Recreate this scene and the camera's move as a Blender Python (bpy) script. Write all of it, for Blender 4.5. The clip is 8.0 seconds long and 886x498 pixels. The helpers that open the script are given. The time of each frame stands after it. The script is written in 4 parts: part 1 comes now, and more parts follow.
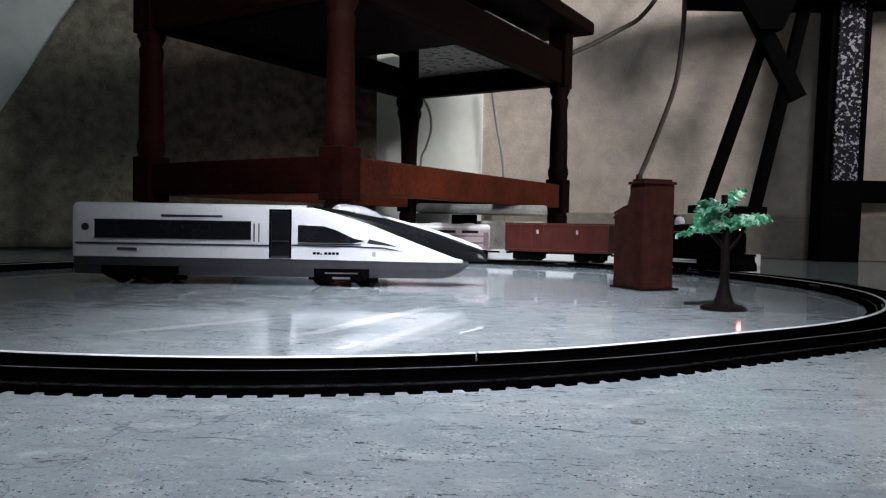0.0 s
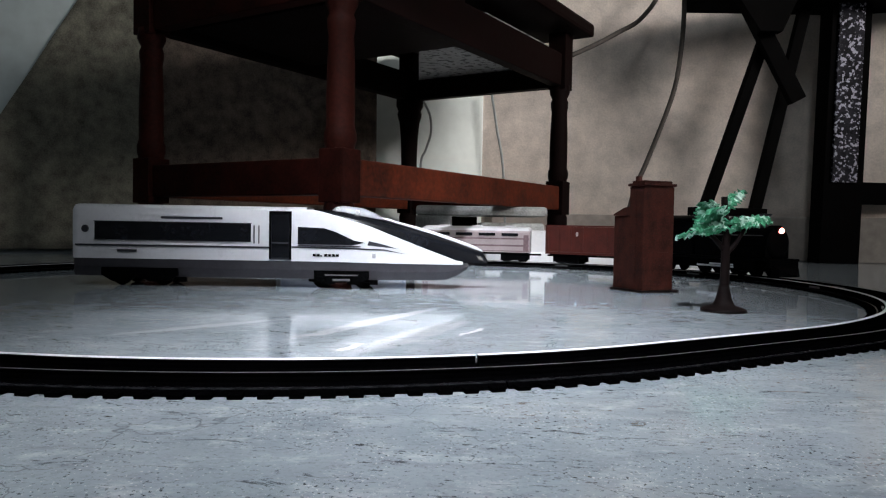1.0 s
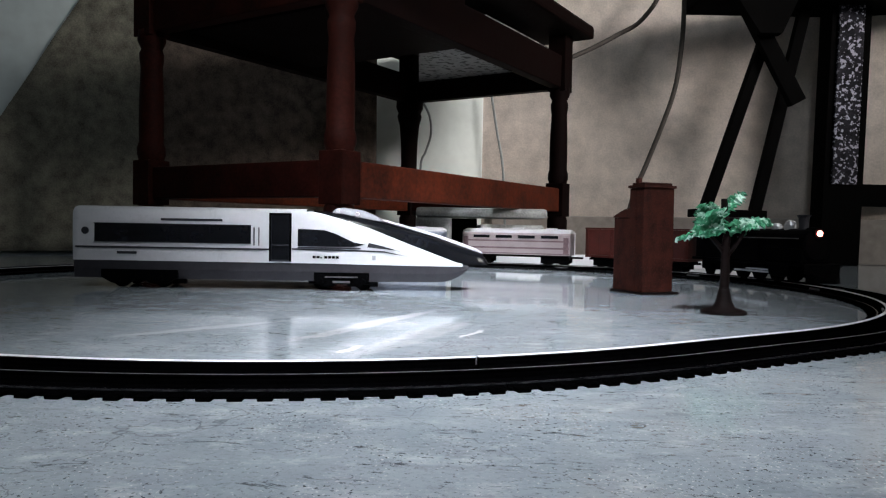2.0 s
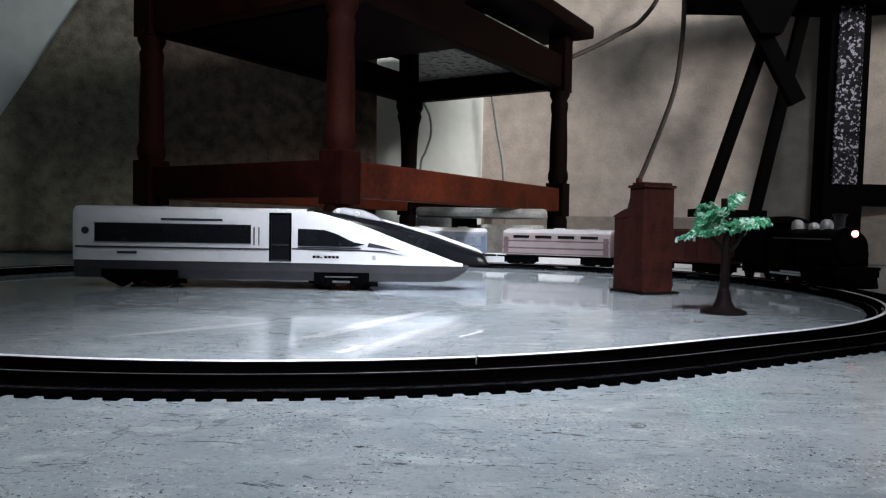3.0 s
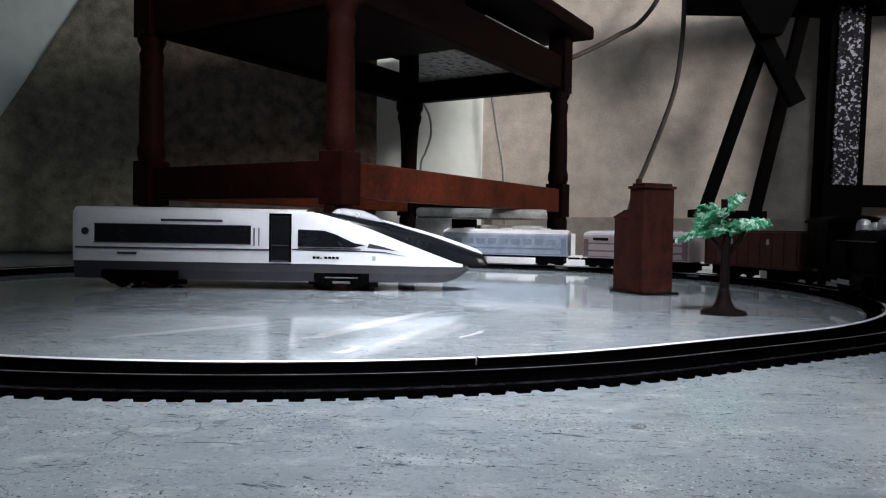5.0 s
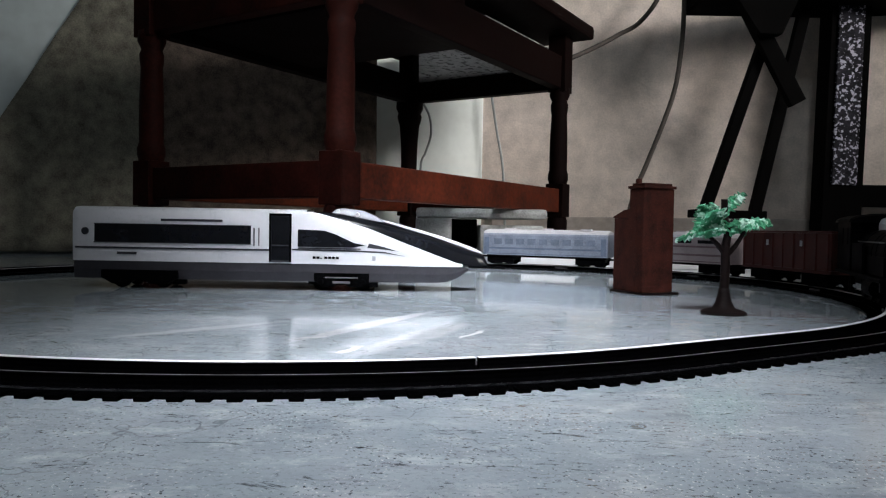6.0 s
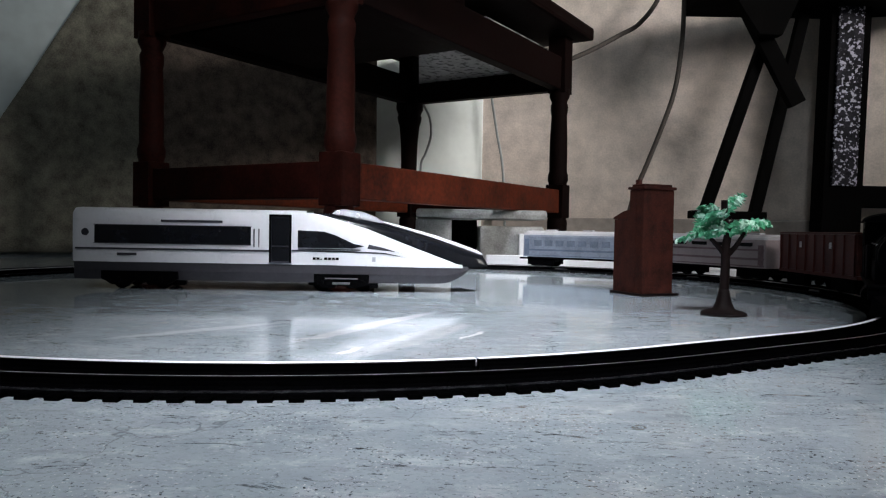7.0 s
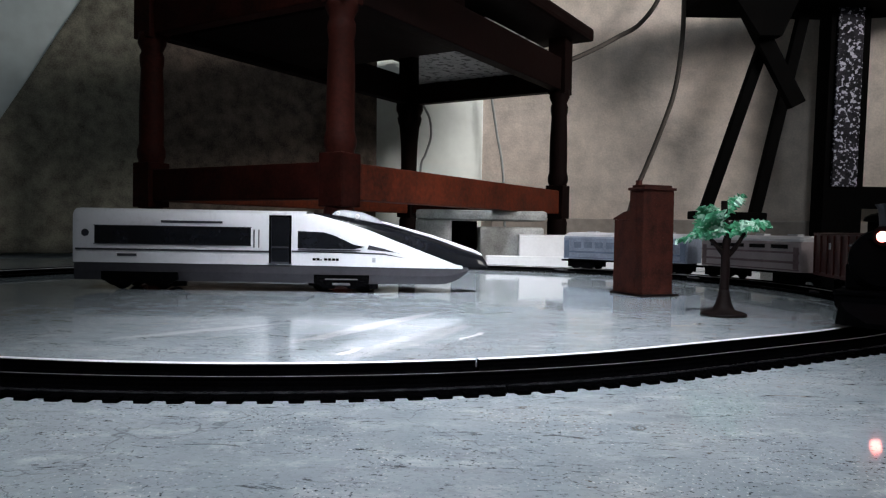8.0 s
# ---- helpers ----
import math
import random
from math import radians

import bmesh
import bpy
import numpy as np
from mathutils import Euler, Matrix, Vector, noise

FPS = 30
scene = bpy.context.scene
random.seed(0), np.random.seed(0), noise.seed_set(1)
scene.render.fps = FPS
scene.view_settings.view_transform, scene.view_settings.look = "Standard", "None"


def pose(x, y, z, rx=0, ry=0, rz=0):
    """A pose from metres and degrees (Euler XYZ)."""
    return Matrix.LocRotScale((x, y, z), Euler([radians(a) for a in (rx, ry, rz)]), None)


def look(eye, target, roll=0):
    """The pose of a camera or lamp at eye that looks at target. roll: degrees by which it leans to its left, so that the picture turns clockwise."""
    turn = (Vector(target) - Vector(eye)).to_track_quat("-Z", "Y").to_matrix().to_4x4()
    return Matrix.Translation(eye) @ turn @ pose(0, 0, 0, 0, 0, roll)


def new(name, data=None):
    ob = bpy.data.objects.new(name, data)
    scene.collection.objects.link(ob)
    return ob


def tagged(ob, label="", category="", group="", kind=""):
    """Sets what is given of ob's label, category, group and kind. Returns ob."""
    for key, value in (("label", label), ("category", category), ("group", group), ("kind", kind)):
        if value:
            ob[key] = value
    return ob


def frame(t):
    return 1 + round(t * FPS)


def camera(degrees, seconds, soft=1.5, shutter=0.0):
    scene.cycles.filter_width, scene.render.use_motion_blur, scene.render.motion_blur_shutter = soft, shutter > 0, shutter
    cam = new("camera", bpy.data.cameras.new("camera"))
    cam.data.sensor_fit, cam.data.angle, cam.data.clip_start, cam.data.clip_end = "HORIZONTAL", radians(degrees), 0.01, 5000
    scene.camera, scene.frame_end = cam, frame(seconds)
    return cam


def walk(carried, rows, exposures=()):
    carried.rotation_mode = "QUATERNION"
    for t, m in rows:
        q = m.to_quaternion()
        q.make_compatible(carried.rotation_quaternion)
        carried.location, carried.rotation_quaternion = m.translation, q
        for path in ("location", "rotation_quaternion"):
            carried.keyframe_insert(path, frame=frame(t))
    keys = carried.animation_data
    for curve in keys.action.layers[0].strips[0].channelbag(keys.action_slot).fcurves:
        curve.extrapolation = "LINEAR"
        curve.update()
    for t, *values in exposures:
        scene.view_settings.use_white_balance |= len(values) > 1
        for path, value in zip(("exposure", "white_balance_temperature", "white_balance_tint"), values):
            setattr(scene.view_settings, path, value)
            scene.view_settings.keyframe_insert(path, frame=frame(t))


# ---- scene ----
# The floor of a room seen from a hand's width above it: a toy railway oval round a parked toy train.
CAM_H = 0.03904
ROLL = 0.989
FOV = 2 * math.degrees(math.atan(784 / 1300))
cam = camera(FOV, 8.0, soft=1.2)


def view(dip):
    """The camera's pose; dip: degrees by which it looks below the level."""
    d = radians(dip)
    return look((0, 0, CAM_H), (0, math.cos(d), CAM_H - math.sin(d)), ROLL)


DIPS = [(0.0, 1.996), (0.5, 1.930), (1.0, 1.850), (1.25, 1.78), (1.5, 1.666), (1.7, 1.68), (2.8, 1.715), (3.5, 1.715), (4.0, 1.675),
        (4.5, 1.660), (6.0, 1.660), (6.5, 1.640), (7.0, 1.586), (7.5, 1.570), (8.0, 1.530)]
walk(cam, [(t, view(d)) for t, d in DIPS])

# ---- light: lamps added out of view, two behind the camera, one to the east ----
world = bpy.data.worlds.new("room_air")
world.use_nodes = True
world.node_tree.nodes["Background"].inputs[0].default_value = (0.5, 0.55, 0.6, 1)
world.node_tree.nodes["Background"].inputs[1].default_value = 0.02
scene.world = world
scene.view_settings.exposure = 0.0


def area_lamp(name, eye, target, sx, sy, watts, colour, spread):
    data = bpy.data.lights.new(name, "AREA")
    data.shape, data.size, data.size_y, data.energy, data.color = "RECTANGLE", sx, sy, watts, colour
    data.spread = radians(spread)
    ob = new(name, data)
    ob.matrix_world = look(eye, target)
    return ob


# narrow beam added to brighten the middle of the floor
area_lamp("centre_beam_lamp", (-0.02, -0.80, 1.80), (0.015, 0.435, 0.0), 0.12, 0.55, 0.93, (0.90, 0.93, 1.0), 10)
# broad fill added to lift the whole room; no window known there
area_lamp("front_fill_lamp", (-0.02, -0.84, 1.80), (-0.05, 0.45, 0.0), 0.34, 0.60, 2.9, (0.82, 0.92, 1.0), 150)
# side fill added to brighten the back wall and door; no window known there
area_lamp("side_fill_lamp", (1.18, -0.25, 0.70), (0.02, 1.07, 0.24), 0.60, 0.48, 1.25, (1.0, 0.965, 0.945), 32)


# ---- materials ----
def material(name, base, rough=0.5, metal=0.0, var=0.15, scale=40.0, bump=0.0, bump_scale=300.0, spec=0.35, dark=None, coat=0.0, spots=None):
    """A principled surface with a coarse and a fine variation of its colour, gloss and relief."""
    m = bpy.data.materials.new(name)
    m.use_nodes = True
    nt = m.node_tree
    p = nt.nodes["Principled BSDF"]
    p.inputs["Metallic"].default_value = metal
    p.inputs["Specular IOR Level"].default_value = spec
    p.inputs["Coat Weight"].default_value = coat
    co = nt.nodes.new("ShaderNodeTexCoord")
    n1 = nt.nodes.new("ShaderNodeTexNoise")
    n1.inputs["Scale"].default_value, n1.inputs["Detail"].default_value = scale, 5
    n2 = nt.nodes.new("ShaderNodeTexNoise")
    n2.inputs["Scale"].default_value, n2.inputs["Detail"].default_value = scale * 9, 4
    for n in (n1, n2):
        nt.links.new(co.outputs["Object"], n.inputs["Vector"])
    mix = nt.nodes.new("ShaderNodeMix")
    mix.inputs["Factor"].default_value = 0.4
    nt.links.new(n1.outputs["Fac"], mix.inputs["A"])
    nt.links.new(n2.outputs["Fac"], mix.inputs["B"])
    ramp = nt.nodes.new("ShaderNodeValToRGB")
    d = dark or [c * (1 - 2 * var) for c in base]
    l = [min(1, c * (1 + var)) for c in base]
    ramp.color_ramp.elements[0].position, ramp.color_ramp.elements[0].color = 0.32, (*d, 1)
    ramp.color_ramp.elements[1].position, ramp.color_ramp.elements[1].color = 0.66, (*l, 1)
    nt.links.new(mix.outputs["Result"], ramp.inputs["Fac"])
    colour = ramp.outputs["Color"]
    if spots:
        v = nt.nodes.new("ShaderNodeTexNoise")
        v.inputs["Scale"].default_value, v.inputs["Detail"].default_value = spots[1], 3
        nt.links.new(co.outputs["Object"], v.inputs["Vector"])
        r2 = nt.nodes.new("ShaderNodeValToRGB")
        r2.color_ramp.elements[0].position, r2.color_ramp.elements[1].position = spots[2], spots[2] + 0.05
        nt.links.new(v.outputs["Fac"], r2.inputs["Fac"])
        m2 = nt.nodes.new("ShaderNodeMix")
        m2.data_type = "RGBA"
        nt.links.new(r2.outputs["Color"], m2.inputs["Factor"])
        nt.links.new(colour, m2.inputs["A"])
        m2.inputs["B"].default_value = (*spots[0], 1)
        colour = m2.outputs["Result"]
    nt.links.new(colour, p.inputs["Base Color"])
    rr = nt.nodes.new("ShaderNodeMapRange")
    rr.inputs["To Min"].default_value, rr.inputs["To Max"].default_value = max(0.02, rough * 0.8), min(1, rough * 1.25)
    nt.links.new(mix.outputs["Result"], rr.inputs["Value"])
    nt.links.new(rr.outputs["Result"], p.inputs["Roughness"])
    if bump:
        n3 = nt.nodes.new("ShaderNodeTexNoise")
        n3.inputs["Scale"].default_value, n3.inputs["Detail"].default_value = bump_scale, 5
        nt.links.new(co.outputs["Object"], n3.inputs["Vector"])
        b = nt.nodes.new("ShaderNodeBump")
        b.inputs["Strength"].default_value, b.inputs["Distance"].default_value = bump, 0.001
        nt.links.new(n3.outputs["Fac"], b.inputs["Height"])
        nt.links.new(b.outputs["Normal"], p.inputs["Normal"])
    return m


def floor_material():
    """Polished grey stone floor: cloudy tone, pale streaks, dark scuffs and hairline scratches, uneven gloss."""
    m = bpy.data.materials.new("polished_grey_floor")
    m.use_nodes = True
    nt = m.node_tree
    p = nt.nodes["Principled BSDF"]
    co = nt.nodes.new("ShaderNodeTexCoord")

    def noise_tex(scale, detail, sx=1.0, sy=1.0, rot=0.0, rough=0.5, distort=0.0):
        mp = nt.nodes.new("ShaderNodeMapping")
        mp.inputs["Scale"].default_value = (sx, sy, 1)
        mp.inputs["Rotation"].default_value = (0, 0, rot)
        nt.links.new(co.outputs["Object"], mp.inputs["Vector"])
        n = nt.nodes.new("ShaderNodeTexNoise")
        n.inputs["Scale"].default_value, n.inputs["Detail"].default_value = scale, detail
        n.inputs["Roughness"].default_value, n.inputs["Distortion"].default_value = rough, distort
        nt.links.new(mp.outputs["Vector"], n.inputs["Vector"])
        return n.outputs["Fac"]

    def ramp(fac, a, b, ca, cb):
        r = nt.nodes.new("ShaderNodeValToRGB")
        r.color_ramp.elements[0].position, r.color_ramp.elements[0].color = a, (*ca, 1)
        r.color_ramp.elements[1].position, r.color_ramp.elements[1].color = b, (*cb, 1)
        nt.links.new(fac, r.inputs["Fac"])
        return r.outputs["Color"]

    def blend(fac, a, b):
        x = nt.nodes.new("ShaderNodeMix")
        x.data_type = "RGBA"
        nt.links.new(fac, x.inputs["Factor"])
        nt.links.new(a, x.inputs["A"])
        x.inputs["B"].default_value = (*b, 1)
        return x.outputs["Result"]

    def times(a, b):
        x = nt.nodes.new("ShaderNodeMix")
        x.data_type, x.blend_type = "RGBA", "MULTIPLY"
        x.inputs["Factor"].default_value = 1.0
        nt.links.new(a, x.inputs["A"])
        nt.links.new(b, x.inputs["B"])
        return x.outputs["Result"]

    patchy = ramp(noise_tex(38, 5, rough=0.6), 0.40, 0.60, (0.12, 0.12, 0.12), (1, 1, 1))
    c = ramp(noise_tex(16, 7, rough=0.62), 0.3, 0.72, (0.30, 0.355, 0.395), (0.48, 0.535, 0.575))
    c = blend(ramp(noise_tex(80, 6, 1, 1.6, rough=0.7), 0.52, 0.72, (0, 0, 0), (0.6, 0.6, 0.6)), c, (0.72, 0.75, 0.77))
    c = blend(ramp(noise_tex(75, 6, 1.0, 2.6, 0.2, 0.7), 0.54, 0.74, (0, 0, 0), (0.55, 0.55, 0.55)), c, (0.17, 0.195, 0.215))
    c = blend(ramp(noise_tex(560, 4, 1, 1.3, 0.3, 0.8), 0.53, 0.69, (0, 0, 0), (0.4, 0.4, 0.4)), c, (0.14, 0.16, 0.18))
    c = blend(times(patchy, ramp(noise_tex(1050, 3, 1, 1.0, 0.2), 0.61, 0.655, (0, 0, 0), (1, 1, 1))), c, (0.03, 0.033, 0.037))
    c = blend(times(patchy, ramp(noise_tex(1100, 2, 1.3, 1, 0.9), 0.63, 0.67, (0, 0, 0), (0.8, 0.8, 0.8))), c, (0.80, 0.82, 0.84))
    c = blend(ramp(noise_tex(150, 7, 1, 2.2, 0.15, 0.78), 0.605, 0.635, (0, 0, 0), (0.85, 0.85, 0.85)), c, (0.04, 0.045, 0.05))
    c = blend(ramp(noise_tex(46, 8, 1, 3.4, 0.10, 0.78, 1.4), 0.60, 0.63, (0, 0, 0), (0.8, 0.8, 0.8)), c, (0.05, 0.055, 0.06))
    # bright reflected streaks and wipe marks, painted into the floor colour
    # pale strokes over the middle of the oval: two ends on the floor, half width, strength
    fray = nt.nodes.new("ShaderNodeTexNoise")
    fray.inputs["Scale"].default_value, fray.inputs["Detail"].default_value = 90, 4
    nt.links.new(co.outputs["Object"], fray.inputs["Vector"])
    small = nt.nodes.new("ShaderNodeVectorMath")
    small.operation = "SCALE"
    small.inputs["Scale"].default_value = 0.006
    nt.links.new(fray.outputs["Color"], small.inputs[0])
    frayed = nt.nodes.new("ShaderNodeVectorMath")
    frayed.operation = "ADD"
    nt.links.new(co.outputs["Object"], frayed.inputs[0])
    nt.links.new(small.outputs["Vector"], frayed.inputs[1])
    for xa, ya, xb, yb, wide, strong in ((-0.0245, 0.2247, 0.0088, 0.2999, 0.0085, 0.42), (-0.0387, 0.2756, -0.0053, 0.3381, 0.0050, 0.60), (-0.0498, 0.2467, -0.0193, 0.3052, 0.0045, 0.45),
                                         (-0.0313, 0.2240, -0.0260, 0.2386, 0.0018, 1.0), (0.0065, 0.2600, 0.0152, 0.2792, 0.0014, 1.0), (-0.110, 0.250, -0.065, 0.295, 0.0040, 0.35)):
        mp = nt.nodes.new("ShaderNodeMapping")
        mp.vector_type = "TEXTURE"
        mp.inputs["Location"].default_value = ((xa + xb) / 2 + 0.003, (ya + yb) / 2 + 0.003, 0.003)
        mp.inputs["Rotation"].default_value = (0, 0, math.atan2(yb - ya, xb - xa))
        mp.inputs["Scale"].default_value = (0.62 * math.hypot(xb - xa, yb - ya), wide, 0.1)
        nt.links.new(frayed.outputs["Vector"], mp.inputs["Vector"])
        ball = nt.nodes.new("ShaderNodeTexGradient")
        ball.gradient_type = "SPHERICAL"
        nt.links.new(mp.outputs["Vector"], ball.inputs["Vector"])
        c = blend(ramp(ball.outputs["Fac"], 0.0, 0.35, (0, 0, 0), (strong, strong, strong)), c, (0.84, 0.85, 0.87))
    v = nt.nodes.new("ShaderNodeTexVoronoi")
    v.feature = "DISTANCE_TO_EDGE"
    v.inputs["Scale"].default_value = 9
    wob = nt.nodes.new("ShaderNodeVectorMath")
    wob.operation = "ADD"
    nn = nt.nodes.new("ShaderNodeTexNoise")
    nn.inputs["Scale"].default_value, nn.inputs["Detail"].default_value = 18, 5
    nt.links.new(co.outputs["Object"], nn.inputs["Vector"])
    sc = nt.nodes.new("ShaderNodeVectorMath")
    sc.operation = "SCALE"
    sc.inputs["Scale"].default_value = 0.16
    nt.links.new(nn.outputs["Color"], sc.inputs[0])
    nt.links.new(co.outputs["Object"], wob.inputs[0])
    nt.links.new(sc.outputs["Vector"], wob.inputs[1])
    nt.links.new(wob.outputs["Vector"], v.inputs["Vector"])
    c = blend(ramp(v.outputs["Distance"], 0.0, 0.0035, (0.60, 0.60, 0.60), (0, 0, 0)), c, (0.10, 0.105, 0.11))
    nt.links.new(c, p.inputs["Base Color"])
    rr = nt.nodes.new("ShaderNodeMapRange")
    rr.inputs["To Min"].default_value, rr.inputs["To Max"].default_value = 0.03, 0.08
    nt.links.new(noise_tex(35, 5), rr.inputs["Value"])
    nt.links.new(rr.outputs["Result"], p.inputs["Roughness"])
    p.inputs["IOR"].default_value = 1.6
    b = nt.nodes.new("ShaderNodeBump")
    b.inputs["Strength"].default_value, b.inputs["Distance"].default_value = 0.03, 0.0006
    nt.links.new(noise_tex(120, 5, 1, 2.0), b.inputs["Height"])
    nt.links.new(b.outputs["Normal"], p.inputs["Normal"])
    return m


def glow_material(name, colour, strength):
    m = bpy.data.materials.new(name)
    m.use_nodes = True
    p = m.node_tree.nodes["Principled BSDF"]
    p.inputs["Base Color"].default_value = (*colour, 1)
    p.inputs["Emission Color"].default_value = (*colour, 1)
    p.inputs["Emission Strength"].default_value = strength
    return m


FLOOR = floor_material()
WALL_BEIGE = material("beige_wall_plaster", (0.76, 0.66, 0.585), 0.8, var=0.13, scale=45, bump=0.7, bump_scale=160)
WALL_GREEN = material("grey_green_wall_plaster", (0.56, 0.63, 0.63), 0.8, var=0.12, scale=5, bump=0.25, bump_scale=160)
WALL_PALE = material("pale_green_door_paint", (0.80, 0.84, 0.80), 0.55, var=0.05, scale=8, bump=0.1, bump_scale=120)
CEILING = material("white_ceiling_paint", (0.7, 0.7, 0.68), 0.8, var=0.04, scale=4)
SKIRTING = material("grey_brown_skirting_tile", (0.44, 0.385, 0.34), 0.4, var=0.15, scale=14)
# one table wood in three tones; the darker two carry shade in their colour
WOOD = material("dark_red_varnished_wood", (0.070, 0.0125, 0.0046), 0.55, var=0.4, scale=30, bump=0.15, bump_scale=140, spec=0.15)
WOOD_DIM = material("dim_leg_and_shaded_rail_wood", (0.020, 0.0040, 0.0026), 0.6, var=0.4, scale=40, bump=0.15, bump_scale=140, spec=0.06)
WOOD_SHADED = material("deep_shaded_wood", (0.0042, 0.0013, 0.0011), 0.7, var=0.3, scale=30, bump=0.15, bump_scale=140, spec=0.05)
RAIL_BLACK = material("black_track_plastic", (0.001, 0.001, 0.0012), 0.7, var=0.25, scale=120, spec=0.0)
# same metal twice: pale with the highlight painted in, and dark without it
RAIL_GLINT = material("painted_rail_glint", (0.88, 0.89, 0.91), 0.45, 0.15, var=0.12, scale=160)
RAIL_DULL = material("dull_dark_rail_head", (0.22, 0.22, 0.23), 0.35, 0.5, var=0.45, scale=260)
RAIL_EDGE = material("glossy_black_track_edge", (0.012, 0.012, 0.014), 0.25, var=0.4, scale=160, spec=0.5)
TRAIN_WHITE = material("glossy_white_train_paint", (0.70, 0.70, 0.73), 0.28, var=0.03, scale=60, coat=0.3)
TRAIN_GREY = material("grey_train_skirt_plastic", (0.034, 0.033, 0.040), 0.5, var=0.15, scale=90)
TRAIN_GLASS = material("dark_tinted_window_plastic", (0.008, 0.009, 0.012), 0.16, var=0.3, scale=60)
TRAIN_LINE = material("dark_stripe_paint", (0.035, 0.035, 0.045), 0.4, var=0.2, scale=80)
TRAIN_DOME = material("silver_grey_roof_plastic", (0.42, 0.43, 0.46), 0.25, var=0.15, scale=120, coat=0.3)
BAR_GREY = material("worn_grey_plastic", (0.09, 0.09, 0.095), 0.5, var=0.3, scale=160)
BLACK_PLASTIC = material("black_train_plastic", (0.0016, 0.0016, 0.002), 0.55, var=0.3, scale=110, spec=0.02)
CHROME = material("polished_silver_plastic", (0.85, 0.85, 0.88), 0.25, 0.35, var=0.1, scale=150)
GONDOLA = material("red_brown_wagon_plastic", (0.085, 0.016, 0.011), 0.5, var=0.2, scale=70)
COACH_PINK = material("pale_pinkish_coach_paint", (0.33, 0.275, 0.28), 0.4, var=0.1, scale=70)
COACH_BLUE = material("pale_blue_grey_coach_paint", (0.22, 0.25, 0.31), 0.4, var=0.2, scale=70)
COACH_ROOF = material("white_coach_roof", (0.55, 0.54, 0.56), 0.4, var=0.08, scale=70)
TOWER = material("brown_toy_brick_plastic", (0.042, 0.0105, 0.0070), 0.7, spec=0.12, var=0.4, scale=110, bump=0.1, bump_scale=400)
LEAF = material("bright_green_leaf_plastic", (0.09, 0.40, 0.215), 0.55, var=0.3, scale=160, spots=((0.60, 0.82, 0.70), 230, 0.535))
TRUNK = material("dark_brown_trunk_plastic", (0.0070, 0.0032, 0.0030), 0.65, var=0.25, scale=120, spec=0.12)
METAL_BLACK = material("black_painted_metal", (0.0022, 0.002, 0.002), 0.75, var=0.3, scale=50, spec=0.02)
PATTERN = material("black_and_silver_mottled_wrap", (0.020, 0.019, 0.024), 0.6, var=0.6, scale=60, spec=0.05, spots=((0.42, 0.41, 0.48), 260, 0.555))
CABLE = material("grey_brown_cable_sheath", (0.05, 0.041, 0.035), 0.7, var=0.2, scale=90)
CABLE_PALE = material("grey_cable_sheath", (0.30, 0.32, 0.31), 0.55, var=0.15, scale=90)
STOOL = material("pale_grey_plastic", (0.36, 0.36, 0.345), 0.5, var=0.25, scale=60)
BOX_WHITE = material("white_card", (0.80, 0.80, 0.81), 0.6, var=0.04, scale=40)
PAPER = material("printed_grey_newsprint", (0.50, 0.50, 0.50), 0.9, var=0.15, scale=60, spots=((0.14, 0.14, 0.14), 120, 0.54))
# wall shade as cloth colours; the darker one is for behind the table
SHADE_CLOTH = material("grey_olive_wall_shade", (0.17, 0.162, 0.130), 0.95, var=0.3, scale=70, bump=0.6, bump_scale=260, spec=0.1)
SHADE_CLOTH_DARK = material("dark_brown_wall_shade", (0.098, 0.078, 0.064), 0.95, var=0.35, scale=70, bump=0.6, bump_scale=260, spec=0.1)
LAMP_RED = glow_material("red_headlamp_glow", (1.0, 0.22, 0.18), 14)


# ---- building helpers ----
def part(name, bm, mat, parent=None, label="", smooth=False):
    me = bpy.data.meshes.new(name)
    bmesh.ops.recalc_face_normals(bm, faces=bm.faces[:])
    if smooth:
        for f in bm.faces:
            f.smooth = True
    bm.to_mesh(me)
    bm.free()
    me.materials.append(mat)
    ob = new(name, me)
    if parent:
        ob.parent = parent
    if label:
        tagged(ob, label)
    return ob


def empty(name, m):
    ob = new(name)
    ob.matrix_world = m
    ob.empty_display_size = 0.02
    return ob


def add_box(bm, x0, x1, y0, y1, z0, z1, bevel=0.0, m=None):
    vs = [bm.verts.new((x, y, z)) for z in (z0, z1) for y in (y0, y1) for x in (x0, x1)]
    fs = [bm.faces.new([vs[i] for i in q]) for q in ((0, 2, 3, 1), (4, 5, 7, 6), (0, 1, 5, 4), (2, 6, 7, 3), (0, 4, 6, 2), (1, 3, 7, 5))]
    if bevel:
        es = list({e for f in fs for e in f.edges})
        r = bmesh.ops.bevel(bm, geom=es, offset=bevel, segments=2, profile=0.6, affect="EDGES")
        vs = list({v for f in r["faces"] for v in f.verts} | {v for v in vs if v.is_valid})
    if m:
        bmesh.ops.transform(bm, matrix=m, verts=vs)
    return vs


def box(x0, x1, y0, y1, z0, z1, bevel=0.0, m=None):
    bm = bmesh.new()
    add_box(bm, x0, x1, y0, y1, z0, z1, bevel, m)
    return bm


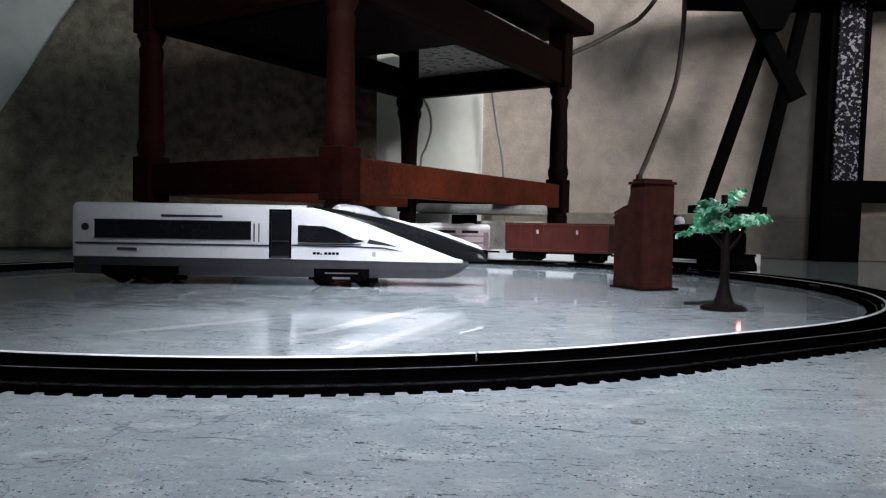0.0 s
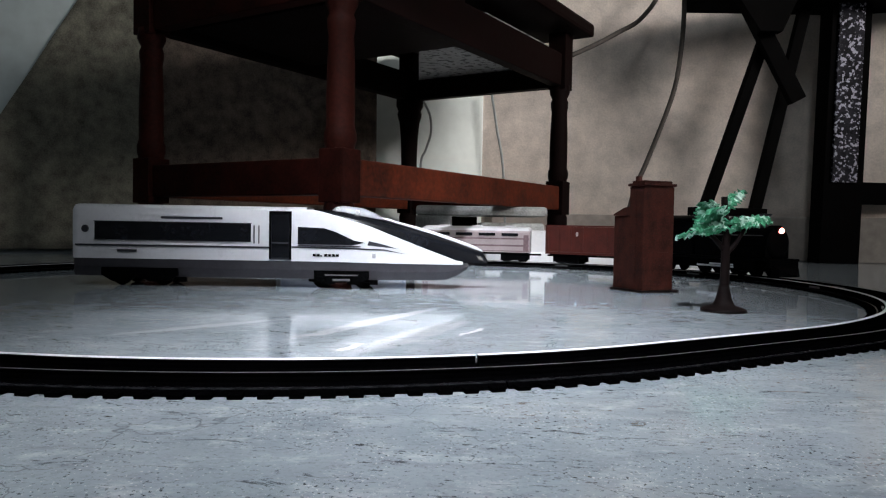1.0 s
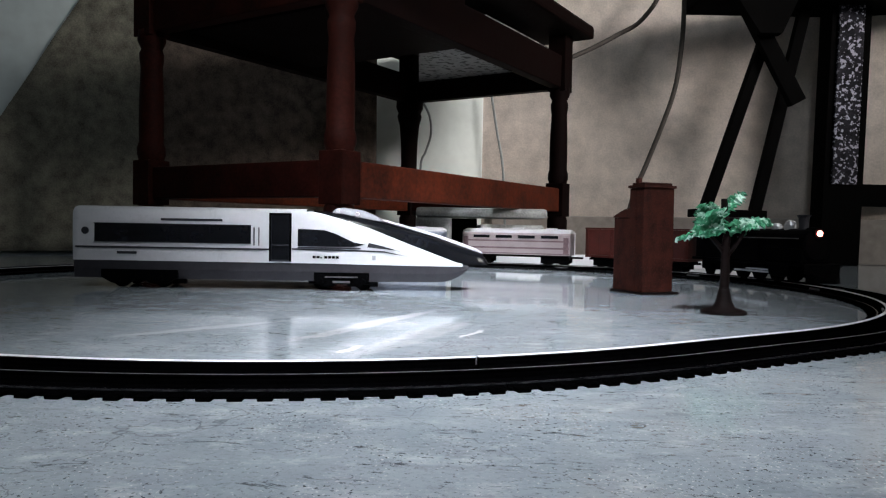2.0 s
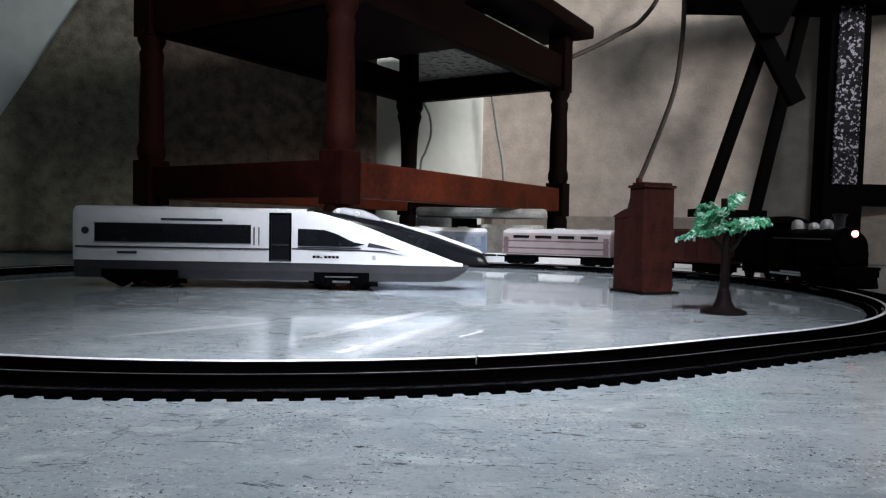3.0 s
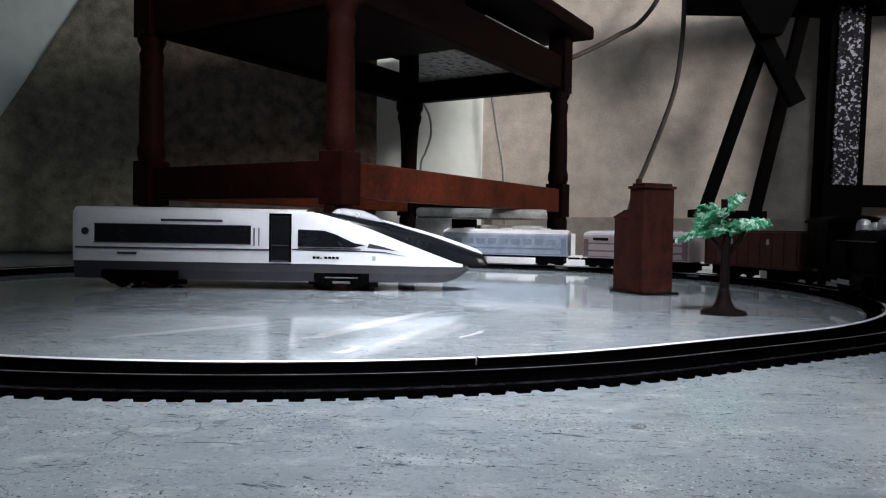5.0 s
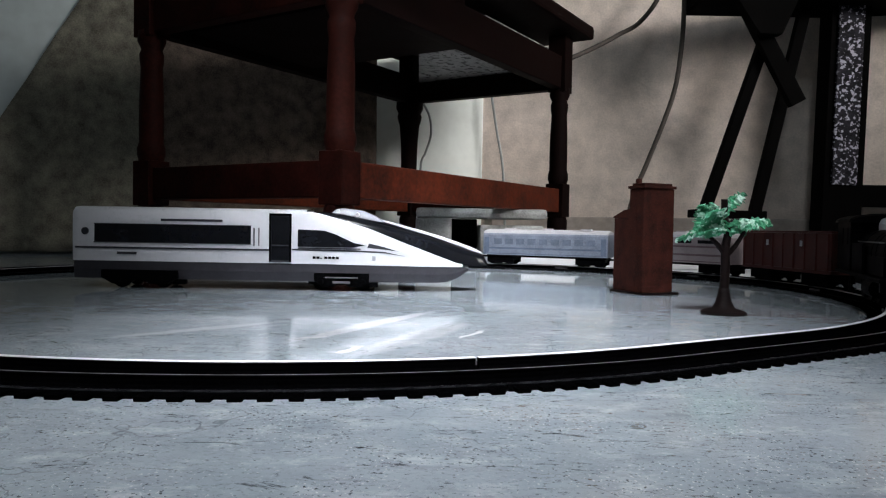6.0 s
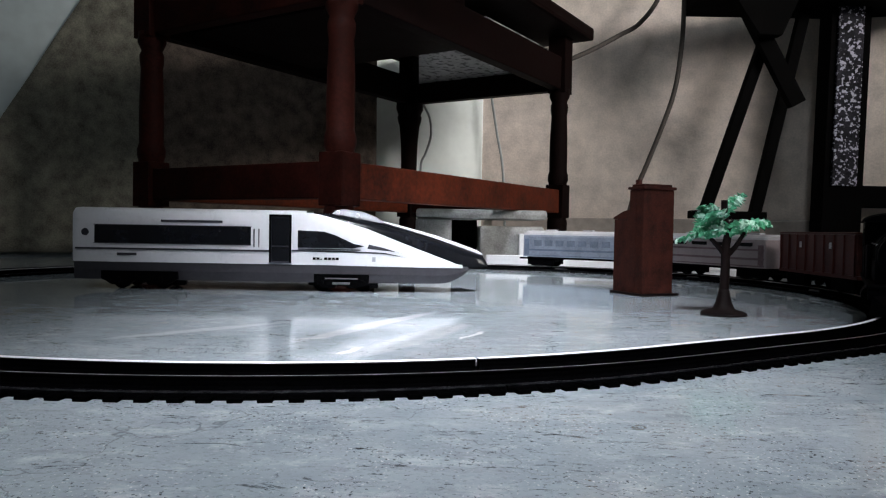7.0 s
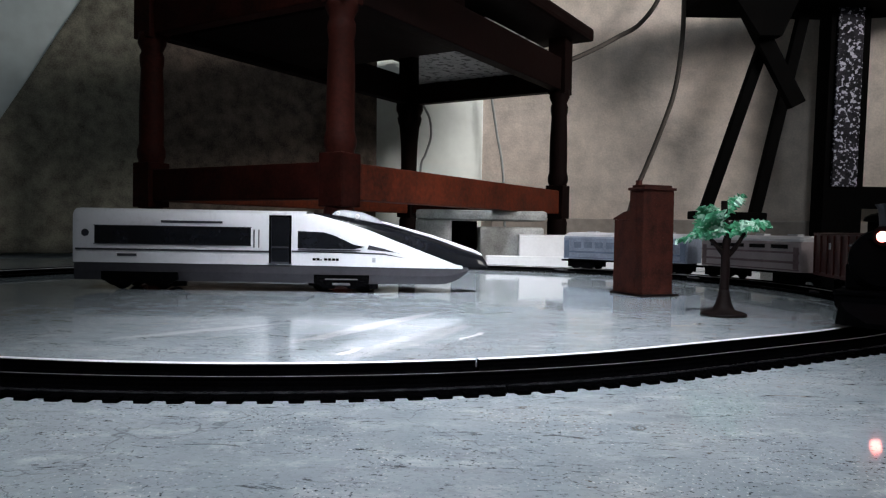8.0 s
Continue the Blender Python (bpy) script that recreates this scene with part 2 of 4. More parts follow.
def add_tube(bm, pts, radii, sides=10, cap=True):
    """A round bar along pts with a radius at each point."""
    pts = [Vector(p) for p in pts]
    rings = []
    for i, p in enumerate(pts):
        d = (pts[min(i + 1, len(pts) - 1)] - pts[max(i - 1, 0)]).normalized()
        a = d.cross(Vector((0, 1, 0)) if abs(d.y) < 0.9 else Vector((1, 0, 0))).normalized()
        b = d.cross(a)
        r = radii[i] if isinstance(radii, (list, tuple)) else radii
        rings.append([bm.verts.new(p + (a * math.cos(2 * math.pi * k / sides) + b * math.sin(2 * math.pi * k / sides)) * r) for k in range(sides)])
    for r0, r1 in zip(rings, rings[1:]):
        for k in range(sides):
            bm.faces.new((r0[k], r0[(k + 1) % sides], r1[(k + 1) % sides], r1[k]))
    if cap:
        bm.faces.new(rings[0])
        bm.faces.new(rings[-1][::-1])


def tube(pts, radii, sides=10):
    bm = bmesh.new()
    add_tube(bm, pts, radii, sides)
    return bm


def smooth_path(pts, n=8):
    """Points along a soft curve through pts."""
    pts = [Vector(p) for p in pts]
    out = []
    for i in range(len(pts) - 1):
        p0, p1, p2, p3 = pts[max(i - 1, 0)], pts[i], pts[i + 1], pts[min(i + 2, len(pts) - 1)]
        for k in range(n):
            t = k / n
            out.append(0.5 * (2 * p1 + (p2 - p0) * t + (2 * p0 - 5 * p1 + 4 * p2 - p3) * t * t + (3 * p1 - p0 - 3 * p2 + p3) * t ** 3))
    return out + [pts[-1]]


def prism(outline, y0, y1):
    """An outline in x and z, made solid from y0 to y1."""
    bm = bmesh.new()
    a = [bm.verts.new((x, y0, z)) for x, z in outline]
    b = [bm.verts.new((x, y1, z)) for x, z in outline]
    bm.faces.new(a)
    bm.faces.new(b[::-1])
    n = len(a)
    for i in range(n):
        bm.faces.new((a[i], b[i], b[(i + 1) % n], a[(i + 1) % n]))
    return bm


def loft(sections, closed=True):
    """A skin over sections, each a list of points."""
    bm = bmesh.new()
    rows = [[bm.verts.new(p) for p in s] for s in sections]
    n = len(rows[0])
    for r0, r1 in zip(rows, rows[1:]):
        for k in range(n if closed else n - 1):
            bm.faces.new((r0[k], r0[(k + 1) % n], r1[(k + 1) % n], r1[k]))
    if closed:
        bm.faces.new(rows[0])
        bm.faces.new(rows[-1][::-1])
    return bm


def wall_run(name, a, b, height, thick, mat, label):
    """An upright wall from a to b on the plan, its thickness behind the line."""
    a, b = Vector((*a, 0)), Vector((*b, 0))
    d = (b - a).length
    ob = part(name, box(0, d, 0, thick, 0, height), mat)
    ob.matrix_world = Matrix.Translation(a) @ Matrix.Rotation(math.atan2(b.y - a.y, b.x - a.x), 4, "Z")
    return tagged(ob, label, "wall", kind="structure")


# ---- the room ----
def room():
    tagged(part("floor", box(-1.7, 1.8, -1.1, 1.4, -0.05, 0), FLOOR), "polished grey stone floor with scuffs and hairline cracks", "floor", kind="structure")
    wall_run("wall_west_back", (-1.55, 0.36), (-0.100, 1.062), 2.3, 0.1, WALL_GREEN, "grey-green plastered wall in shade behind the table")
    wall_run("wall_north", (0.0545, 1.1024), (1.75, 0.560), 2.3, 0.1, WALL_BEIGE, "beige plastered wall with faint unevenness")
    d = part("door_1", box(0, 0.164, 0, 0.06, 0, 2.0, 0.002), WALL_PALE)
    d.matrix_world = Matrix.Translation((-0.104, 1.066, 0)) @ Matrix.Rotation(math.atan2(0.034, 0.166), 4, "Z")
    tagged(d, "pale green painted narrow door leaf in the corner", "door", kind="structure")
    b = part("baseboard", box(0.012, 1.72, -0.012, -0.0005, 0, 0.058, 0.002), SKIRTING)
    b.matrix_world = Matrix.Translation((0.062, 1.100, 0)) @ Matrix.Rotation(math.atan2(-0.540, 1.688), 4, "Z")
    tagged(b, "grey-brown tiled skirting along the beige wall", "skirting", kind="structure")
    # opening added for the side fill; these walls stay out of view
    for nm, y0, y1, z0, z1 in (("wall_east_sill", -0.57, 0.07, 0, 0.45), ("wall_east_lintel", -0.57, 0.07, 0.95, 2.3), ("wall_east_north", 0.07, 0.85, 0, 2.3), ("wall_east_south", -0.86, -0.57, 0, 2.3)):
        tagged(part(nm, box(1.30, 1.40, y0, y1, z0, z1), WALL_BEIGE), "unseen beige plastered wall round an added side lamp opening", "wall", kind="structure")
    # opening added for the front lamps; these walls stay out of view
    for nm, x0, x1, z0, z1 in (("wall_south_sill", -0.21, 0.17, 0, 1.45), ("wall_south_lintel", -0.21, 0.17, 2.15, 2.3), ("wall_south_east", 0.17, 1.40, 0, 2.3), ("wall_south_west", -1.65, -0.21, 0, 2.3)):
        tagged(part(nm, box(x0, x1, -0.98, -0.86, z0, z1), WALL_BEIGE), "unseen beige plastered wall round an opening added for lamps", "wall", kind="structure")
    wall_run("wall_west", (-1.55, -0.95), (-1.55, 0.45), 2.3, 0.1, WALL_GREEN, "grey-green plastered side wall")
    tagged(part("ceiling", box(-1.7, 1.9, -1.1, 1.4, 2.3, 2.4), CEILING), "white painted ceiling", "ceiling", kind="structure")


def curtain(k0, k1, gap, mat, label):
    """A folded sheet added for the shade on the west wall, from k0 to k1 of its run; its upper edge slopes down to one
    side like the shade's edge and it hangs in soft folds.
    """
    a, b = Vector((-1.40, 0.432)), Vector((-0.107, 1.058))
    d = (b - a).normalized()
    n = Vector((d.y, -d.x))
    length = (b - a).length
    cols, rows = int(260 * (k1 - k0)), 24
    bm = bmesh.new()
    grids = []
    for back in (0.0, 0.003):
        g = []
        for i in range(cols + 1):
            u = length * (k0 + (k1 - k0) * i / cols)
            x = a.x + d.x * u
            # sloping upper edge follows the border of the wall's shade
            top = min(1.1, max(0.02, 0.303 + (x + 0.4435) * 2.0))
            col = []
            for k in range(rows + 1):
                z = 0.003 + (top - 0.003) * k / rows
                fold = 0.0018 * math.sin(u * 118 + 1.4 * math.sin(u * 17)) + 0.004 * noise.noise(Vector((u * 9, z * 5, 0)))
                p = a + d * u + n * (gap + fold - back)
                col.append(bm.verts.new((p.x, p.y, z)))
            g.append(col)
        grids.append(g)
    f, h = grids
    for i in range(cols):
        for k in range(rows):
            bm.faces.new((f[i][k], f[i + 1][k], f[i + 1][k + 1], f[i][k + 1]))
            bm.faces.new((h[i][k], h[i][k + 1], h[i + 1][k + 1], h[i + 1][k]))
        bm.faces.new((f[i][rows], f[i + 1][rows], h[i + 1][rows], h[i][rows]))
        bm.faces.new((f[i][0], h[i][0], h[i + 1][0], f[i + 1][0]))
    for i in (0, cols):
        for k in range(rows):
            bm.faces.new((f[i][k], f[i][k + 1], h[i][k + 1], h[i][k]))
    tagged(part("curtain", bm, mat, smooth=True), label, "curtain", "curtains along the wall")


# ---- the track ----
MID = Vector((-0.03944, 0.45532))
TURN, HALF, RAD = 0.54633, 0.0356, 0.26205
U = Vector((math.cos(TURN), math.sin(TURN)))
N = Vector((-U.y, U.x))
RAIL_TOP = 0.0045


def on_track(s):
    """The place and the heading (radians) at s metres along the track's middle; the far straight begins at 0 and it runs clockwise."""
    s %= 4 * HALF + 2 * math.pi * RAD
    arc = math.pi * RAD
    if s < 2 * HALF:
        p, d = MID + N * RAD + U * (s - HALF), U
    elif s < 2 * HALF + arc:
        a = (s - 2 * HALF) / RAD
        p, d = MID + U * HALF + (N * math.cos(a) + U * math.sin(a)) * RAD, U * math.cos(a) - N * math.sin(a)
    elif s < 4 * HALF + arc:
        p, d = MID - N * RAD + U * (HALF - (s - 2 * HALF - arc)), -U
    else:
        a = (s - 4 * HALF - arc) / RAD
        p, d = MID - U * HALF - (N * math.cos(a) + U * math.sin(a)) * RAD, -U * math.cos(a) + N * math.sin(a)
    return p, math.atan2(d.y, d.x)


def rail_bm(s0, s1, off, profile):
    n = max(2, int((s1 - s0) / 0.006))
    rows = []
    for i in range(n + 1):
        p, a = on_track(s0 + (s1 - s0) * i / n)
        side = Vector((-math.sin(a), math.cos(a)))
        rows.append([(*(p + side * (off + y)), z) for y, z in profile])
    return loft(rows)


def track():
    arc = math.pi * RAD
    cuts = [0.0, 2 * HALF] + [2 * HALF + arc * k / 6 for k in range(1, 7)] + [4 * HALF + arc]
    cuts += [4 * HALF + arc + RAD * radians(a) for a in (13.1, 42, 72, 102, 132, 162, 180)]
    joint = cuts[9]
    web = [(-0.0014, 0.0016), (0.0014, 0.0016), (0.0007, 0.0022), (0.0006, 0.0036), (0.0009, 0.0041), (0.0009, 0.00446), (-0.0009, 0.00446), (-0.0009, 0.0041), (-0.0006, 0.0036), (-0.0007, 0.0022)]
    heads = {-0.00825: 0.00472, 0.00825: 0.00455}
    sl = box(-0.0017, 0.0017, -0.0163, 0.0163, 0.0, 0.0011, 0.0002)
    sleeper = bpy.data.meshes.new("sleeper")
    bmesh.ops.recalc_face_normals(sl, faces=sl.faces[:])
    sl.to_mesh(sleeper)
    sl.free()
    sleeper.materials.append(RAIL_BLACK)
    for s0, s1 in zip(cuts, cuts[1:]):
        straight = abs(on_track(s0 + 0.001)[1] - on_track(s1 - 0.001)[1]) < 0.01
        p, a = on_track((s0 + s1) / 2)
        top = empty("track_section", Matrix.Translation((*p, 0)))
        tagged(top, ("straight" if straight else "curved") + " black plastic toy track section lying on the floor", "toy track", "sections of the track oval")
        inv = Matrix.Translation((-p.x, -p.y, 0))
        for off in (-0.00825, 0.00825):
            gap = 0.0005 if s0 == joint and off < 0 else 0.00002
            end = 0.0005 if s1 == joint and off < 0 else 0.00002
            bm = rail_bm(s0 + gap, s1 - end, off, web)
            bmesh.ops.transform(bm, matrix=inv, verts=bm.verts[:])
            r = part("rail", bm, RAIL_BLACK, top)
            h = heads[off]
            w = 0.0008 if off < 0 else 0.0003
            head = [(-w, 0.00448), (w, 0.00448), (w - 0.0002, h), (0.0002 - w, h)]
            bm = rail_bm(s0 + gap, s1 - end, off, head)
            bmesh.ops.transform(bm, matrix=inv, verts=bm.verts[:])
            # inner head carries the painted highlight; outer one is darkened and thinned
            part("rail_head", bm, RAIL_GLINT if off < 0 else RAIL_DULL, r, "metal rail head with its glint in the colour" if off < 0 else "dull dark metal rail head, thinner")
        bm = rail_bm(s0 + 0.0002, s1 - 0.0002, 0.0, [(-0.0136, 0.0), (0.0136, 0.0), (0.0132, 0.0010), (0.0122, 0.0016), (-0.0122, 0.0016), (-0.0132, 0.0010)])
        bmesh.ops.transform(bm, matrix=inv, verts=bm.verts[:])
        bed = part("track_bed", bm, RAIL_BLACK, top)
        for off in (-0.0122, 0.0122):
            bm = rail_bm(s0 + 0.0002, s1 - 0.0002, off, [(-0.0003, 0.0014), (0.0003, 0.0014), (0.0003, 0.0019), (-0.0003, 0.0019)])
            bmesh.ops.transform(bm, matrix=inv, verts=bm.verts[:])
            part("bed_edge", bm, RAIL_EDGE, bed, "thin glossy edge of the track bed")
        n = max(2, round((s1 - s0) / 0.0063))
        for k in range(n):
            q, b = on_track(s0 + (s1 - s0) * (k + 0.5) / n)
            ob = new("sleeper", sleeper)
            ob.parent = top
            ob.matrix_basis = Matrix.Translation((q.x - p.x, q.y - p.y, 0)) @ Matrix.Rotation(b + random.uniform(-0.02, 0.02), 4, "Z")
        for off in (-0.00825, 0.00825):
            q, b = on_track(s1)
            bm = box(-0.006, 0.006, -0.0004, 0.0004, 0.0022, 0.0034, 0.0001, Matrix.Translation((q.x - p.x, q.y - p.y, 0)) @ Matrix.Rotation(b, 4, "Z") @ Matrix.Translation((0, off - 0.0015, 0)))
            part("joiner", bm, RAIL_DULL, top, "small dull metal rail joiner")


# ---- the parked white train ----
def parked_train():
    """Its length runs along x from the tail at 0 to the nose; y = -HW is the side that faces the camera."""
    HW, LEN = 0.0160, 0.2490
    top = empty("toy_high_speed_train", Matrix.Translation((-0.2215, 0.4535, 0)) @ Matrix.Rotation(radians(0.6), 4, "Z"))
    tagged(top, "white toy high-speed train car with grey skirt parked on the floor", "toy train")

    def width(x):
        k = max(0.0, (x - 0.165) / (LEN - 0.165))
        return HW * (1 - 0.80 * k ** 2.2)

    def roof(x):
        return float(np.interp(x, (0.14, 0.16, 0.1853, 0.215, 0.2462, LEN), (0.0487, 0.0474, 0.0426, 0.0343, 0.0236, 0.0188)))

    def shoulder(x):
        return float(np.interp(x, (0.120, 0.1446, 0.1597, 0.1765, 0.193, 0.2095, 0.2265, 0.2345), (0.0462, 0.0462, 0.0420, 0.0370, 0.0306, 0.0243, 0.0180, 0.0148)))

    ZB = 0.0160
    xs = [0.0, 0.0015, 0.004] + [0.004 + 0.0041 * i for i in range(1, 59)] + [0.2459, 0.2480, LEN]
    xs = sorted(x for x in xs if x <= LEN)
    # white shell: both sides from the skirt up to the shoulder and the roof as far as the windscreen
    rows = []
    for x in [x for x in xs if x < 0.2375]:
        w, zs, zr = width(x), max(shoulder(x), ZB + 0.0002), roof(x)
        e = 0.0012 if x == 0 else 0.0
        zb = ZB - 0.0012 * max(0, (x - 0.15) / 0.1)
        zs = max(zs, zb + 0.0002)
        rows.append([(x, -w + e + 0.0004, zb), (x, -w + e, (zb + zs) / 2), (x, -w + e + 0.0003, zs - 0.0003 - e), (x, -w * 0.93 + e, zs + min(0.0008, 0.3 * max(0, zr - zs)) - e)])
    near = rows
    bm = loft([[p for p in r] for r in near], False)
    far = [[(x, -y, z) for x, y, z in r] for r in near]
    bm2 = loft(far, False)
    me = bpy.data.meshes.new("t")
    bm2.to_mesh(me)
    bm2.free()
    bm.from_mesh(me)
    # roof over the straight part
    rr = []
    for x in [x for x in xs if x <= 0.142]:
        w, zs, zr = width(x), shoulder(x), roof(x)
        e = 0.0012 if x == 0 else 0.0
        arc = []
        for k in range(9):
            a = math.pi * k / 8
            arc.append((x, -math.cos(a) * (w * 0.93 - e), zs + 0.0008 - e + (zr - zs - 0.0008) * math.sin(a) ** 0.7))
        rr.append(arc)
    b3 = loft(rr, False)
    b3.to_mesh(me)
    b3.free()
    bm.from_mesh(me)
    bm.faces.new([bm.verts.new((0.0006, y, z)) for y, z in ((-HW + 0.0012, ZB), (HW - 0.0012, ZB), (HW - 0.0012, 0.0445), (0.009, 0.0474), (-0.009, 0.0474), (-HW + 0.0012, 0.0445))])
    bmesh.ops.remove_doubles(bm, verts=bm.verts[:], dist=0.00005)
    body = part("body", bm, TRAIN_WHITE, top, "glossy white body shell", smooth=True)
    # dark windscreen strip between the shoulders
    rows = []
    for x in [x for x in xs if x >= 0.1405]:
        w, zs, zr = width(x), shoulder(x), roof(x) - 0.0007
        zb = ZB - 0.0012 * max(0, (x - 0.15) / 0.1)
        zs = max(zs, zb + 0.0002)
        row = []
        for k in range(9):
            a = math.pi * k / 8
            row.append((x, -math.cos(a) * w * 0.93, zs + min(0.0008, 0.3 * max(0, zr - zs)) + 0.0001 + max(0, zr - zs - 0.0008) * math.sin(a) ** 0.6))
        rows.append(row)
    screen = loft(rows, False)
    screen.faces.new([screen.verts.new(p) for p in rows[-1]])
    part("windscreen", screen, TRAIN_GLASS, top, "glossy dark windscreen running down the nose", smooth=True)
    # far white edge of the windscreen, a raised lip
    for side in (1, -1):
        if side > 0:
            pts = [(x, side * width(x) * 0.30, roof(x) - 0.0006) for x in [0.162 + 0.004 * i for i in range(22)]]
            part("lip", tube(pts, [0.0004 + 0.0014 * min(1, i / 16) if i < 20 else 0.0026 - 0.0010 * (i - 19) for i in range(22)], 8), TRAIN_WHITE, top, "white raised windscreen edge", smooth=True)
    # roof pod
    rows = []
    for i in range(16):
        k = i / 15
        x = 0.1530 + 0.0315 * k
        zt = float(np.interp(x, (0.1530, 0.1545, 0.160, 0.1714, 0.180, 0.1845), (0.0470, 0.0492, 0.0502, 0.0488, 0.0455, 0.0424)))
        base = min(zt - 0.0004, roof(x) - 0.0022)
        rows.append([(x, -math.cos(math.pi * j / 10) * 0.0092 * (1 - 0.3 * k), base + (zt - base) * math.sin(math.pi * j / 10) ** 0.8) for j in range(11)])
    pod = part("roof_pod", loft(rows), TRAIN_DOME, top, "silver-grey streamlined roof pod", smooth=True)
    part("marker_lamp", tube([(0.1690, -0.0070, 0.0462), (0.1690, -0.0092, 0.0458)], 0.0013, 12), BOX_WHITE, pod)
    part("marker_lamp", tube([(0.1572, -0.0058, 0.0480), (0.1572, -0.0086, 0.0476)], 0.0013, 12), BOX_WHITE, pod)
    # skirt, narrower than the body, running to under the nose
    rows = []
    for x in [0.0012] + [0.002 + 0.006 * i for i in range(39)] + [0.2340, 0.2372]:
        w = width(x) * 0.97
        zb = 0.0055 if x < 0.22 else 0.0055 + 0.008 * ((x - 0.22) / 0.0172) ** 2
        zt = ZB - 0.0012 * max(0, (x - 0.15) / 0.1) + 0.0004
        rows.append([(x, -w + 0.0008, zb), (x, -w, (zb + zt) / 2), (x, -w + 0.0004, zt), (x, w - 0.0004, zt), (x, w, (zb + zt) / 2), (x, w - 0.0008, zb)])
    part("skirt", loft(rows), TRAIN_GREY, top, "dark grey lower skirt", smooth=False)

    def panel(name, outline, mat, parent, out=0.0003, label="", thick=0.0008):
        """A thin plate on the camera's side, following the side's line."""
        b = bmesh.new()
        f, k = [], []
        for x, z in outline:
            y = -width(x)
            f.append(b.verts.new((x, y - out, z)))
            k.append(b.verts.new((x, y + thick, z)))
        b.faces.new(f)
        b.faces.new(k[::-1])
        for i in range(len(f)):
            b.faces.new((f[i], k[i], k[(i + 1) % len(f)], f[(i + 1) % len(f)]))
        return part(name, b, mat, parent, label)

    def rect(x0, x1, z0, z1):
        return [(x0, z0), (x1, z0), (x1, z1), (x0, z1)]

    win = panel("window_strip", rect(0.0136, 0.1065, 0.0274, 0.0381), TRAIN_GLASS, top, label="long dark tinted window band")
    for z in (0.0272, 0.0382):
        panel("window_trim", rect(0.0132, 0.1068, z - 0.0002, z + 0.0002), TRAIN_GREY, win, 0.0006)
    panel("small_window", rect(0.1080, 0.1088, 0.0262, 0.0370), TRAIN_LINE, top)
    panel("small_window", rect(0.1110, 0.1116, 0.0262, 0.0370), TRAIN_LINE, top)
    panel("stripe", rect(0.0022, 0.1175, 0.0234, 0.0245), TRAIN_LINE, top, label="thin dark waist stripe")
    panel("stripe", [(0.1310, 0.0240), (0.160, 0.0238), (0.186, 0.0232), (0.199, 0.0212), (0.186, 0.0240), (0.160, 0.0247), (0.131, 0.0249)], TRAIN_LINE, top, label="thin dark waist stripe")
    door = panel("door", rect(0.1175, 0.1305, 0.0168, 0.0455), TRAIN_LINE, top, 0.0004, "dark recessed passenger door")
    panel("door_panel", rect(0.1190, 0.1292, 0.0180, 0.0440), TRAIN_GLASS, door, 0.0006)
    for x0, x1, z0, z1 in ((0.1175, 0.1187, 0.0168, 0.0457), (0.1295, 0.1307, 0.0168, 0.0457), (0.1175, 0.1307, 0.0446, 0.0458)):
        panel("door_frame", rect(x0, x1, z0, z1), BLACK_PLASTIC, door, 0.0009)
    panel("door_rail", rect(0.1192, 0.1290, 0.0264, 0.0272), TRAIN_GREY, door, 0.0009)
    cab = panel("cab_window", [(0.1345, 0.0262), (0.168, 0.0262), (0.1745, 0.0277), (0.168, 0.0290), (0.157, 0.0340), (0.150, 0.0361), (0.1345, 0.0366)], TRAIN_GLASS, top, label="tapering dark cab window")
    panel("cab_window_trim", [(0.1345, 0.0250), (0.172, 0.0250), (0.172, 0.0257), (0.1345, 0.0257)], TRAIN_LINE, cab, 0.0004)
    panel("cab_fin", [(0.176, 0.0262), (0.194, 0.0244), (0.1965, 0.0236), (0.186, 0.0268), (0.177, 0.0288)], TRAIN_LINE, top, label="dark pointed side fin")
    panel("roof_grille", rect(0.0530, 0.0895, 0.0402, 0.0416), TRAIN_LINE, top, label="narrow dark lettering strip under the roof")
    panel("plate", rect(0.0270, 0.0385, 0.0200, 0.0215), TRAIN_LINE, top, label="small dark maker's plate")
    b = bmesh.new()
    add_tube(b, [(0.0080, -HW - 0.0004, 0.0336), (0.0080, -HW + 0.0005, 0.0336)], 0.0022, 14)
    part("emblem", b, TRAIN_LINE, top, "small round dark emblem")
    # running number as plain bars
    for k, w in enumerate((0.0018, 0.0018, 0.0009, 0.0018, 0.0018, 0.0018, 0.0018)):
        x = 0.1435 + 0.0023 * k
        panel("number_bar", rect(x, x + w, 0.0191, 0.0206 if k != 2 else 0.0199), BLACK_PLASTIC, top)
    panel("vent", rect(0.1790, 0.1810, 0.0185, 0.0212), TRAIN_DOME, top)
    # bogies with wheels standing on the floor
    for cx, hl in ((0.0408, 0.0225), (0.1610, 0.0165)):
        bm = box(cx - 0.0205, cx + 0.0205, -0.0135, 0.0135, 0.0036, 0.0110, 0.0008)
        outline = [(1, 0.0108), (1, 0.0062), (0.72, 0.0026), (0.26, 0.0026), (0.13, 0.0050), (-0.13, 0.0050), (-0.26, 0.0026), (-0.72, 0.0026), (-1, 0.0062), (-1, 0.0108)]
        side = prism([(cx + hl * k, z) for k, z in outline], -0.0176, -0.0150)
        side.to_mesh(me)
        side.free()
        bm.from_mesh(me)
        add_box(bm, cx + hl + 0.0002, cx + hl + 0.0052, -0.0172, -0.0140, 0.0026, 0.0056, 0.0005)
        bogie = part("bogie", bm, BLACK_PLASTIC, top, "black bogie frame")
